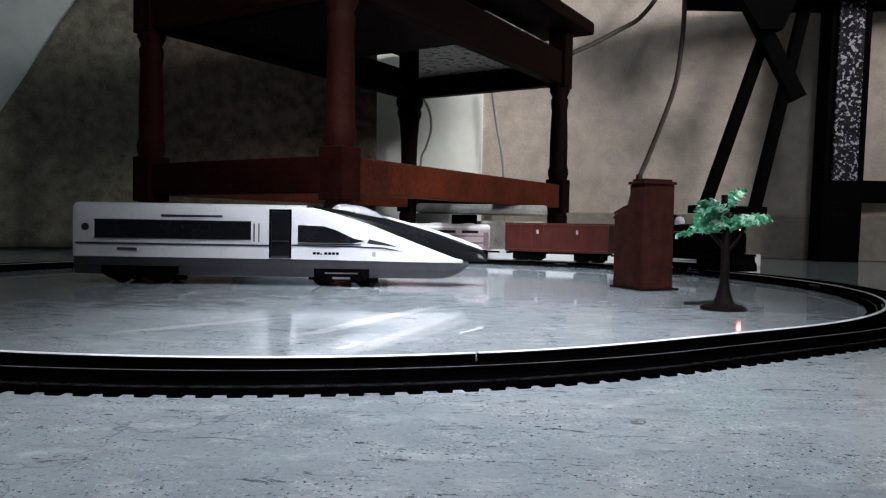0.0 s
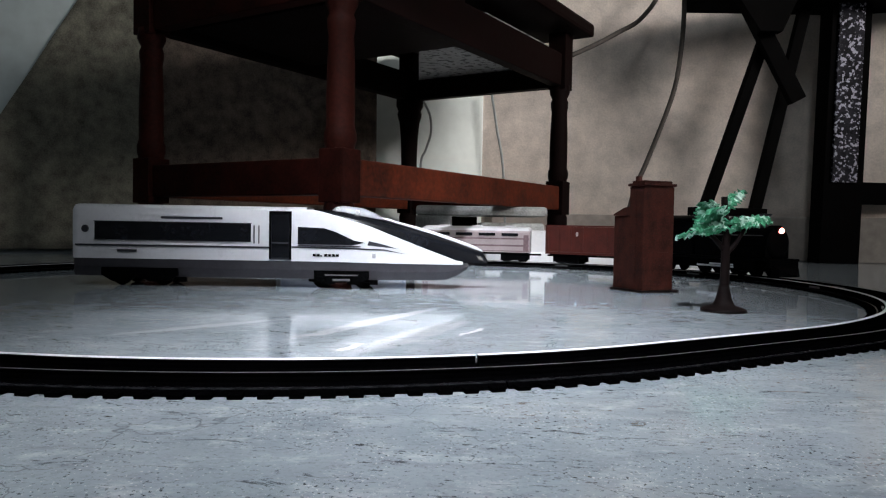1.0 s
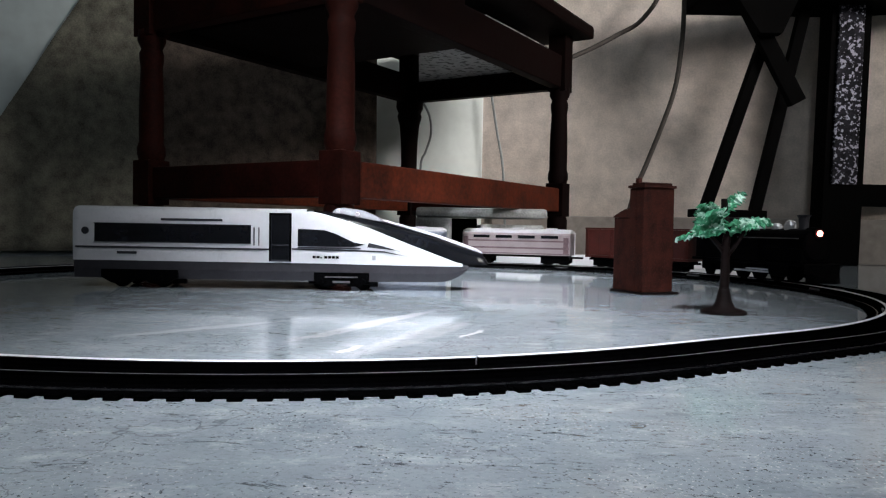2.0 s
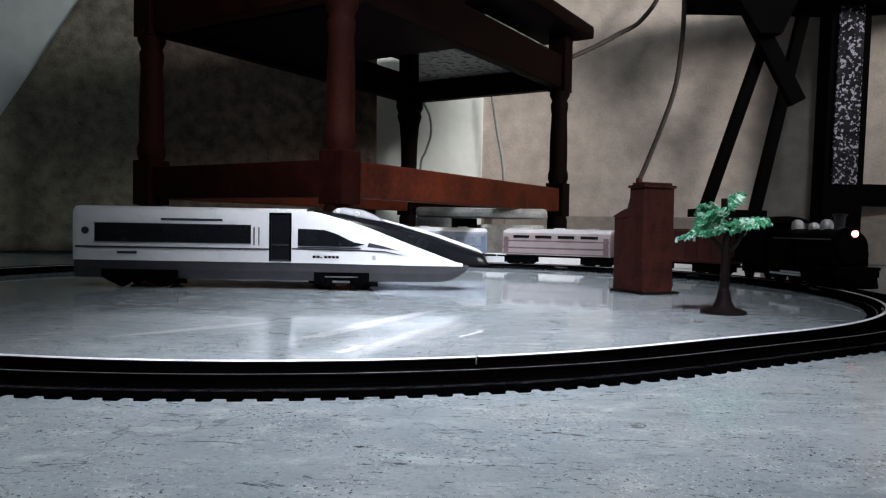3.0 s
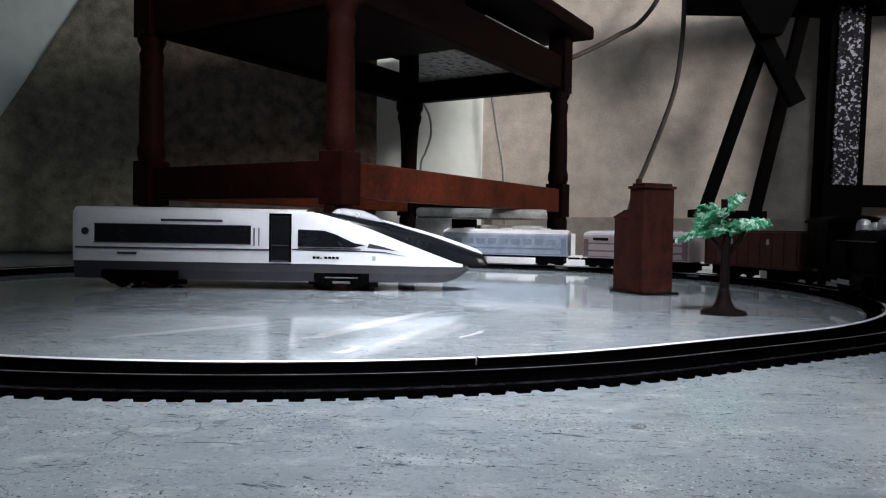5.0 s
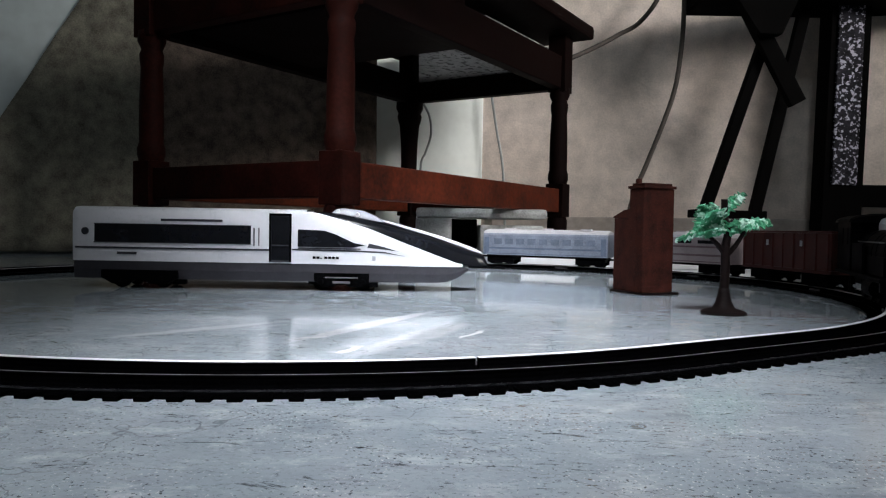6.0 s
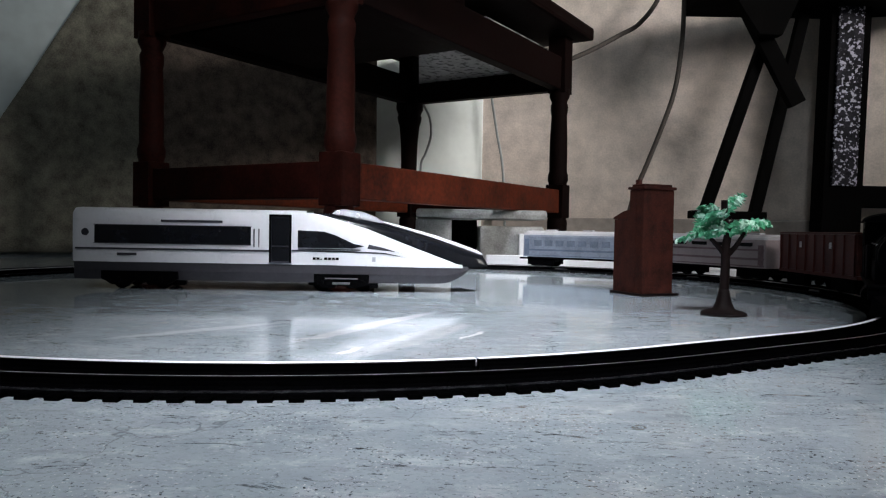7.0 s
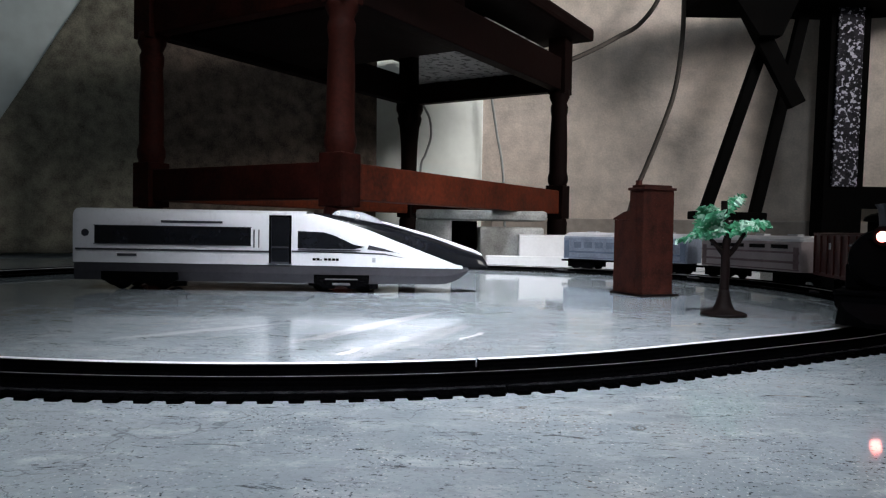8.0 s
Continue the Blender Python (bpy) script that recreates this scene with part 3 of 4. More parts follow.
        for dx in (-0.0125, 0.0125):
            for side in (-1, 1):
                bm = bmesh.new()
                add_tube(bm, [(cx + dx, side * 0.0095, 0.0056), (cx + dx, side * 0.0120, 0.0056)], 0.0056, 20)
                add_tube(bm, [(cx + dx, side * 0.0121, 0.0056), (cx + dx, side * 0.0182, 0.0056)], 0.0018, 10)
                part("wheel", bm, BLACK_PLASTIC, bogie)
        for x0, x1, z0, z1 in ((-0.0052, 0.0052, 0.0046, 0.0060), (-0.0098, 0.0098, 0.0078, 0.0086)) if cx > 0.1 else ():
            part("side_bar", box(cx + x0, cx + x1, -0.0182, -0.0177, z0, z1, 0.0002), BAR_GREY, bogie, "small grey bogie spring bar")


# ---- the low table ----
def table():
    near, right, left = Vector((-0.0776, 0.550)), Vector((0.1386, 0.8965)), Vector((-0.2655, 0.6655))
    a, b = right - near, left - near
    far = right + left - near
    mid = (near + far) / 2
    turn = math.atan2(a.y, a.x)
    la, lb = a.length, b.length
    top = empty("low_table", Matrix.Translation((*mid, 0)) @ Matrix.Rotation(turn, 4, "Z"))
    tagged(top, "low dark red varnished wooden table with turned legs and rails", "table")
    ha, hb = la / 2, lb / 2
    prof = [(0, 0.0090), (0.010, 0.0100), (0.030, 0.0118), (0.050, 0.0122), (0.054, 0.0110), (0.096, 0.0110), (0.100, 0.0122), (0.106, 0.0122), (0.111, 0.0106), (0.130, 0.0108), (0.155, 0.0104),
            (0.178, 0.0094), (0.184, 0.0104), (0.190, 0.0106), (0.194, 0.0090), (0.201, 0.0122), (0.210, 0.0120)]
    for sx in (-1, 1):
        for sy in (-1, 1):
            cup = 0.0062 if sx > 0 and sy > 0 else 0.0
            bm = tube([(sx * ha, sy * hb, z) for z, _ in prof], [r + cup * min(1.0, max(0.0, (z - 0.135) / 0.055)) ** 1.6 for z, r in prof], 20)
            for f in bm.faces:
                f.smooth = True
            for z0, z1 in ((0.0545, 0.0945), (0.2045, 0.2718)):
                add_box(bm, sx * ha - 0.0112, sx * ha + 0.0112, sy * hb - 0.0112, sy * hb + 0.0112, z0, z1, 0.001)
            # right and far legs take the darkest tone for the shade on them
            part("leg", bm, WOOD_DIM if sx < 0 else WOOD_SHADED, top, "dark turned wooden leg with square blocks")
    for sy in (-1, 1):
        part("lower_rail", box(-ha + 0.011, ha - 0.011, sy * hb - 0.007, sy * hb + 0.007, 0.060, 0.088, 0.0015), WOOD, top)
        # long aprons darkened in colour for their shade
        part("apron", box(-ha + 0.012, ha - 0.012, sy * hb - 0.007, sy * hb + 0.007, 0.208, 0.244 if sy > 0 else 0.246, 0.0012), WOOD_SHADED, top)
    for sx in (-1, 1):
        # end rails and aprons get darker wood than the side rails, for shade
        part("lower_rail", box(sx * ha - 0.007, sx * ha + 0.007, -hb + 0.011, hb - 0.011, 0.060, 0.088, 0.0015), WOOD_DIM, top)
        part("apron", box(sx * ha - 0.007, sx * ha + 0.007, -hb + 0.012, hb - 0.012, 0.208, 0.272 if sx < 0 else 0.234, 0.0012), WOOD_DIM if sx < 0 else WOOD_SHADED, top)
    part("tabletop", box(-ha - 0.030, ha + 0.034, -hb - 0.030, hb + 0.030, 0.272, 0.288, 0.004), WOOD_SHADED, top)
    part("underside_board", box(-ha + 0.03, -ha + 0.2, -hb + 0.012, hb - 0.012, 0.215, 0.2715, 0.001), WOOD_SHADED, top, "dark box under the tabletop")


def paper_stack():
    """Old newspapers pushed in under the tabletop; they lie on the back aprons."""
    near, right, left = Vector((-0.0776, 0.550)), Vector((0.1386, 0.8965)), Vector((-0.2655, 0.6655))
    far = right + left - near
    a = right - near
    turn = math.atan2(a.y, a.x)
    top = empty("newspaper_stack", Matrix.Translation((*far, 0.2345)) @ Matrix.Rotation(turn, 4, "Z"))
    tagged(top, "crumpled grey newspapers pushed in under the tabletop", "newspaper")
    rnd = random.Random(5)
    for k in range(6):
        bm = bmesh.new()
        nx, ny = 14, 12
        x0, x1, y0, y1 = -0.165 + rnd.uniform(-0.012, 0.012), 0.005, -0.200 + rnd.uniform(-0.004, 0.004), -0.015
        z = 0.0003 + 0.0046 * k
        g = []
        for up in (0.0, 0.0036):
            g.append([[bm.verts.new((x0 + (x1 - x0) * i / nx, y0 + (y1 + 0.67 * (x0 + (x1 - x0) * i / nx) - y0) * j / ny, z + up + (0.0012 * noise.noise(Vector((i * 0.5, j * 0.5, k * 2.1))) if k and 0 < i and 0 < j else 0.0))) for j in range(ny + 1)] for i in range(nx + 1)])
        for i in range(nx):
            for j in range(ny):
                bm.faces.new((g[0][i][j], g[0][i][j + 1], g[0][i + 1][j + 1], g[0][i + 1][j]))
                bm.faces.new((g[1][i][j], g[1][i + 1][j], g[1][i + 1][j + 1], g[1][i][j + 1]))
        for i in range(nx):
            for j in (0, ny):
                bm.faces.new((g[0][i][j], g[0][i + 1][j], g[1][i + 1][j], g[1][i][j]))
        for j in range(ny):
            for i in (0, nx):
                bm.faces.new((g[0][i][j], g[1][i][j], g[1][i][j + 1], g[0][i][j + 1]))
        part("newspaper", bm, PAPER, top)


# ---- toy tower and tree ----
def tower():
    top = empty("toy_tower", Matrix.Translation((0.1207, 0.4435, 0)) @ Matrix.Rotation(radians(24), 4, "Z"))
    tagged(top, "brown plastic toy brick tower standing on the floor", "toy building")
    W, D = 0.0232, 0.0135
    shaft = part("shaft", box(0, W, 0, D, 0.0015, 0.0650, 0.0005), TOWER, top)
    annex = part("annex", box(0.0008, W - 0.0008, D + 0.0003, D + 0.0160, 0.0015, 0.0470, 0.0005), TOWER, top, "lower stepped rear part")
    part("annex_cap", prism([(D + 0.0003, 0.0471), (D + 0.0165, 0.0471), (D + 0.0165, 0.0480), (D + 0.0060, 0.0520), (D + 0.0003, 0.0528)], 0.0004, W - 0.0004), TOWER, annex).matrix_basis = Matrix(((0, 1, 0, 0), (1, 0, 0, 0), (0, 0, 1, 0), (0, 0, 0, 1)))
    part("cornice", box(-0.0010, W + 0.0010, -0.0010, D + 0.0008, 0.0651, 0.0668, 0.0004), TOWER, top)
    part("roof_cap", box(0.0010, W - 0.0010, 0.0008, D - 0.0008, 0.0669, 0.0684, 0.0004), TOWER, top)
    part("chimney_pot", tube([(0.0035, D - 0.004, 0.0684), (0.0035, D - 0.004, 0.0712)], 0.0020, 12), TOWER, top)
    part("base_plate", box(-0.001, W + 0.0045, -0.0010, D + 0.0170, 0.0, 0.00145, 0.0003), TRUNK, top, "dark base plate")
    for k in range(16):
        z = 0.0018 + k * 0.0039
        for i in range(3 if k % 2 else 4):
            x0 = 0.0003 + (i * 0.0058 if k % 2 == 0 else 0.0029 + i * 0.0058)
            part("brick", box(x0, min(x0 + 0.0053, W - 0.0003), -0.00018, 0.0004, z, z + 0.0034), TOWER, shaft)
        for i in range(2):
            y0 = 0.0003 + i * 0.0066
            part("brick", box(-0.00018, 0.0004, y0, min(y0 + 0.0061, D - 0.0003), z, z + 0.0034), TOWER, shaft)


def leaf_bm(seed, length, wide, n=16):
    """A ragged moulded leaf spray: a bent plate with a deeply toothed edge and thickness."""
    rnd = random.Random(seed)
    bm = bmesh.new()
    rows = []
    for i in range(n + 1):
        k = i / n
        w = wide * (0.3 + 0.85 * math.sin(math.pi * min(1, k * 0.9 + 0.08)) ** 0.8)
        wa, wb = (w * rnd.uniform(1.0, 1.35) if (i + side) % 2 else w * rnd.uniform(0.5, 0.8) for side in (0, 1))
        if i == n:
            wa, wb = w * 0.2, w * 0.2
        z = length * (0.22 * k - 0.35 * k * k) + rnd.uniform(-0.0007, 0.0007)
        rows.append([(k * length + abs(y) * rnd.uniform(-0.0004, 0.0006), y * (wa if y < 0 else wb), z - abs(y) * w * 0.35 + rnd.uniform(-0.0007, 0.0007)) for y in (-1, -0.5, 0, 0.5, 1)])
    g = [[bm.verts.new(p) for p in r] for r in rows]
    h = [[bm.verts.new((p[0], p[1], p[2] - 0.0007)) for p in r] for r in rows]
    for i in range(n):
        for j in range(4):
            bm.faces.new((g[i][j], g[i + 1][j], g[i + 1][j + 1], g[i][j + 1]))
            bm.faces.new((h[i][j], h[i][j + 1], h[i + 1][j + 1], h[i + 1][j]))
        bm.faces.new((g[i][0], h[i][0], h[i + 1][0], g[i + 1][0]))
        bm.faces.new((g[i][4], g[i + 1][4], h[i + 1][4], h[i][4]))
    bm.faces.new([g[0][j] for j in range(5)] + [h[0][j] for j in range(4, -1, -1)])
    bm.faces.new([g[n][j] for j in range(4, -1, -1)] + [h[n][j] for j in range(5)])
    return bm


def toy_tree():
    X, Y = 0.1350, 0.3515
    top = empty("toy_tree", Matrix.Translation((X, Y, 0)))
    tagged(top, "plastic toy tree with bright green leaves on a round foot", "toy tree")
    part("foot", tube([(0, 0, 0), (0, 0, 0.0010), (0, 0, 0.0018), (0, 0, 0.0030), (0, 0, 0.0060), (0, 0, 0.0105), (0, 0, 0.0125)],
                      [0.0106, 0.0106, 0.0094, 0.0052, 0.0038, 0.0027, 0.0023], 24), TRUNK, top, smooth=True)
    tr = part("trunk", tube(smooth_path([(0, 0, 0.012), (0.0003, 0, 0.022), (0.0002, 0, 0.032), (0.0012, 0, 0.040), (-0.0005, 0, 0.046), (-0.001, 0, 0.055)]),
                            [0.0023 - 0.00002 * i for i in range(41)], 12), TRUNK, top, smooth=True)
    for pts in (((0.0005, 0, 0.028), (0.005, 0, 0.033), (0.0095, 0, 0.0405)), ((0, 0, 0.029), (-0.004, 0, 0.0335), (-0.0085, 0, 0.038)),
                ((0.0005, 0, 0.040), (0.004, 0.002, 0.0445), (0.012, 0.002, 0.0450)), ((0, 0, 0.042), (-0.003, -0.001, 0.047), (-0.007, -0.001, 0.0505))):
        part("branch", tube(smooth_path(pts, 4), [0.0016 - 0.0001 * i for i in range(9)], 8), TRUNK, tr)
    specs = [((-0.0085, -0.003, 0.0385), 174, -4, 0.0165, 0.0024), ((-0.002, -0.004, 0.0405), 184, -6, 0.0130, 0.0030),
             ((-0.003, -0.004, 0.0465), 200, 10, 0.0115, 0.0055), ((-0.003, 0.001, 0.0455), 170, 42, 0.0115, 0.0050), ((-0.011, -0.002, 0.0420), 20, 36, 0.0105, 0.0050),
             ((-0.011, -0.003, 0.0415), 60, 55, 0.0105, 0.0045), ((-0.002, -0.003, 0.0410), 150, 75, 0.0130, 0.0050),
             ((-0.001, 0.000, 0.0500), 4, 47, 0.0130, 0.0034), ((0.000, 0.001, 0.0525), 12, 30, 0.0090, 0.0026),
             ((-0.0145, -0.003, 0.0395), 12, 34, 0.0125, 0.0048), ((-0.0165, -0.002, 0.0390), 8, 14, 0.0150, 0.0034), ((-0.0085, -0.004, 0.0400), 30, 50, 0.0115, 0.0052),
             ((-0.001, -0.002, 0.0425), 8, 12, 0.0240, 0.0019), ((0.004, -0.002, 0.0425), -8, 2, 0.0110, 0.0022), ((0.010, -0.001, 0.0430), 4, 10, 0.0130, 0.0024),
             ((0.003, 0.002, 0.0425), 30, -8, 0.0120, 0.0030), ((0.006, -0.002, 0.0425), 200, -25, 0.0075, 0.0026)]
    for i, (at, yaw, pitch, ln, wd) in enumerate(specs):
        bm = leaf_bm(i + 3, ln, wd)
        m = Matrix.Translation(at) @ Matrix.Rotation(radians(yaw), 4, "Z") @ Matrix.Rotation(radians(-pitch), 4, "Y") @ Matrix.Rotation(radians(35), 4, "X")
        bmesh.ops.transform(bm, matrix=m, verts=bm.verts[:])
        part("leaf", bm, LEAF, top)


# ---- the stand, cables and things along the wall ----
def bar(a, b, w, d, bevel=0.001):
    """A flat bar from a to b, w wide across the view and d deep."""
    a, b = Vector(a), Vector(b)
    z = (b - a).normalized()
    y = Vector((0, 1, 0))
    x = y.cross(z).normalized()
    y = z.cross(x)
    m = Matrix((x, y, z)).transposed().to_4x4()
    m.translation = a
    return box(-w / 2, w / 2, -d / 2, d / 2, 0, (b - a).length, bevel, m)


def stand():
    top = empty("folding_stand", Matrix.Translation((0.45, 0.90, 0)))
    tagged(top, "black metal folding stand with crossed struts and a mottled wrapped post", "stand")
    inv = Matrix.Translation((-0.45, -0.90, 0))

    def put(name, bm, mat, parent=top, label=""):
        bmesh.ops.transform(bm, matrix=inv, verts=bm.verts[:])
        return part(name, bm, mat, parent, label)

    post = put("post", bar((0.4884, 0.92, 0), (0.5008, 0.92, 0.60), 0.049, 0.030), METAL_BLACK)
    put("wrap", bar((0.4900, 0.9035, 0.100), (0.4983, 0.9035, 0.60), 0.031, 0.004), PATTERN, post, "black and silver mottled wrap")
    put("cross_bar", bar((0.514, 0.925, 0.088), (0.80, 0.925, 0.086), 0.027, 0.02), METAL_BLACK)
    put("strut", bar((0.3180, 0.90, 0.062), (0.4060, 0.90, 0.335), 0.0125, 0.014), METAL_BLACK)
    put("strut", bar((0.3860, 0.915, 0.062), (0.4506, 0.915, 0.360), 0.0130, 0.012), METAL_BLACK)
    put("strut", bar((0.4210, 0.885, 0.195), (0.3225, 0.885, 0.375), 0.0190, 0.012), METAL_BLACK)
    put("foot_bar", bar((0.305, 0.908, 0.062), (0.394, 0.908, 0.061), 0.010, 0.026), METAL_BLACK)
    put("foot", bar((0.3330, 0.908, 0.0), (0.3330, 0.908, 0.060), 0.012, 0.012), METAL_BLACK)
    put("deck", box(0.303, 0.66, 0.86, 0.96, 0.318, 0.345, 0.004), METAL_BLACK)
    put("deck_bracket", prism([(0.335, 0.3178), (0.366, 0.272), (0.392, 0.272), (0.412, 0.3178)], 0.864, 0.8785), METAL_BLACK)


def cable(name, pts, r, mat, label):
    ob = part(name, tube(smooth_path(pts, 8), r, 8), mat, smooth=True)
    tagged(ob, label, "cable")


def side_things():
    cable("cable", [(0.151, 0.915, 0.250), (0.185, 0.93, 0.268), (0.220, 0.95, 0.290), (0.255, 0.975, 0.315), (0.285, 0.99, 0.36), (0.300, 1.00, 0.44)], 0.0030, CABLE, "grey-brown cable sagging from the table to the wall")
    cable("cable", [(0.300, 0.940, 0.36), (0.300, 0.940, 0.30), (0.296, 0.940, 0.25), (0.290, 0.940, 0.215), (0.277, 0.940, 0.175), (0.258, 0.940, 0.125), (0.240, 0.930, 0.085), (0.225, 0.915, 0.035), (0.222, 0.91, 0.004)],
          0.0031, CABLE, "grey-brown cable hanging down to the floor")
    cable("cable", [(-0.032, 1.045, 0.215), (-0.022, 1.045, 0.195), (-0.020, 1.045, 0.170), (-0.027, 1.045, 0.145), (-0.034, 1.045, 0.120), (-0.036, 1.045, 0.004)], 0.0016, CABLE_PALE, "thin grey cable looping behind the table")
    cable("cable", [(0.066, 1.070, 0.235), (0.075, 1.068, 0.18), (0.085, 1.065, 0.12), (0.090, 1.06, 0.004)], 0.0018, CABLE_PALE, "thin greenish cable hanging down the wall")
    st = empty("step_stool", Matrix.Translation((0.04, 0.84, 0)))
    tagged(st, "pale grey plastic step stool with open sides on the floor", "stool")
    part("step", box(-0.070, 0.072, -0.05, 0.05, 0.0500, 0.0605, 0.0045), STOOL, st)
    part("side_panel", box(-0.070, -0.031, -0.05, 0.05, 0.0, 0.0497, 0.003), STOOL, st)
    part("side_panel", box(0.000, 0.069, -0.044, 0.05, 0.0, 0.0430, 0.003), STOOL, st)
    # black board added for the shade inside the stool's opening
    part("recess_shade", box(-0.0308, -0.0002, 0.03, 0.036, 0.0, 0.0497, 0.001), METAL_BLACK, st, "dark board standing in for shade in the stool's hollow")
    wb = empty("white_carton", Matrix.Translation((0.1115, 0.805, 0)))
    tagged(wb, "small white cardboard carton standing on the floor", "carton")
    part("carton_body", box(-0.0300, 0.0300, -0.02, 0.02, 0.0, 0.0335, 0.001), BOX_WHITE, wb)
    part("carton_flap", box(-0.0302, 0.0302, -0.0203, 0.02, 0.0336, 0.0350, 0.0004), BOX_WHITE, wb)
    tr = part("cable_trunking", box(0.045, 0.332, 0.766, 0.777, 0.0, 0.0125, 0.0012), BOX_WHITE)
    tagged(tr, "straight white plastic cable trunking lying on the floor", "trunking")


# ---- the running train; each car's length runs along x, its wheels touch the rail heads at z = 0 ----
AXLES = []


def bogie(parent, cx, half, r=0.0050):
    bm = box(cx - half, cx + half, -0.0085, 0.0085, 0.0042, 0.0098, 0.0006)
    add_box(bm, cx - half - 0.001, cx + half + 0.001, -0.0118, -0.0098, 0.0016, 0.0078, 0.0004)
    add_box(bm, cx - half - 0.001, cx + half + 0.001, 0.0098, 0.0118, 0.0016, 0.0078, 0.0004)
    ob = part("bogie", bm, BLACK_PLASTIC, parent, "black bogie frame")
    for dx in (-half * 0.62, half * 0.62):
        axle(parent, cx + dx, r)
    return ob


def axle(parent, x, r):
    bm = bmesh.new()
    for side in (-1, 1):
        add_tube(bm, [(0, side * 0.0070, 0), (0, side * 0.0076, 0), (0, side * 0.0076, 0), (0, side * 0.0094, 0)], [r + 0.0008, r + 0.0008, r, r], 16)
        for k in range(4):
            a = math.pi * k / 2
            add_box(bm, -0.0004, 0.0004, side * 0.0094 - 0.0003, side * 0.0094 + 0.0003, 0.0008, r * 0.8, 0, Matrix.Rotation(a, 4, "Y"))
    add_tube(bm, [(0, -0.0071, 0), (0, 0.0071, 0)], 0.0012, 8)
    ob = part("wheelset", bm, BLACK_PLASTIC, parent)
    ob.matrix_basis = Matrix.Translation((x, 0, r))
    AXLES.append((ob, x, r))


def couplers(parent, half, reach=0.0042):
    for sx in (-1, 1):
        bm = box(half - 0.001, half + reach, -0.0016, 0.0016, 0.0062, 0.0080, 0.0003) if sx > 0 else box(-half - reach, -half + 0.001, -0.0016, 0.0016, 0.0062, 0.0080, 0.0003)
        part("coupler", bm, BLACK_PLASTIC, parent)


def coach(name, label, half, paint, stripe, glass, slots, group):
    top = empty(name, Matrix())
    tagged(top, label, "toy coach", group)
    HWD = 0.0142
    sec = []
    for x in (-half, -half + 0.0008, half - 0.0008, half):
        e = 0.0006 if abs(x) == half else 0
        sec.append([(x, -HWD + e, 0.0092), (x, HWD - e, 0.0092), (x, HWD - e, 0.0285), (x, HWD * 0.93 - e, 0.0300), (x, -HWD * 0.93 + e, 0.0300), (x, -HWD + e, 0.0285)])
    part("body", loft(sec), paint, top)
    rows = []
    for x in (-half - 0.0002, -half + 0.002, half - 0.002, half + 0.0002):
        e = 0.0012 if abs(x) > half - 0.001 else 0
        rows.append([(x, -math.cos(math.pi * k / 10) * (HWD * 0.96 - e), 0.0301 + (0.0040 - e) * math.sin(math.pi * k / 10) ** 0.75) for k in range(11)])
    rf = part("roof", loft(rows), COACH_ROOF, top, "white rounded roof", smooth=False)
    for k in range(3):
        x = -half * 0.62 + half * 0.62 * k
        part("roof_vent", box(x - 0.005, x + 0.005, -0.003, 0.003, 0.0338, 0.0352, 0.0005), COACH_ROOF, rf)
    for side in (-1, 1):
        y = side * HWD
        ys = (y - 0.0002, y + 0.0003) if side > 0 else (y - 0.0003, y + 0.0002)
        part("waist_band", box(-half + 0.001, half - 0.001, *ys, 0.0150, 0.0166), stripe, top, "darker waist band")
        if slots < 6:
            part("upper_band", box(-half + 0.001, half - 0.001, *ys, 0.0218, 0.0232), stripe, top)
        part("sill_band", box(-half + 0.001, half - 0.001, *ys, 0.0102, 0.0110), stripe, top)
        for k in range(slots):
            x = -half * 0.84 + (2 * half * 0.84) * (k + 0.5) / slots
            ww = half * 0.84 / slots * 0.72
            zl, zh = (0.0252, 0.0278) if slots < 6 else (0.0195, 0.0250)
            w = part("window", box(x - ww, x + ww, *ys, zl, zh), glass, top, "dark coach window")
            part("window_frame", box(x - ww - 0.0004, x + ww + 0.0004, min(ys) if side > 0 else y, y if side > 0 else max(ys), zl - 0.0005, zh + 0.0005), paint, w)
        for x in (-half + 0.004, half - 0.004):
            part("door", box(x - 0.0024, x + 0.0024, *ys, 0.0112, 0.0262), stripe, top)
    part("underframe", box(-half + 0.002, half - 0.002, -0.009, 0.009, 0.0072, 0.0091, 0.0004), BLACK_PLASTIC, top)
    for cx in (-half * 0.72, half * 0.72):
        bogie(top, cx, 0.0125)
    couplers(top, half, 0.0105)
    return top


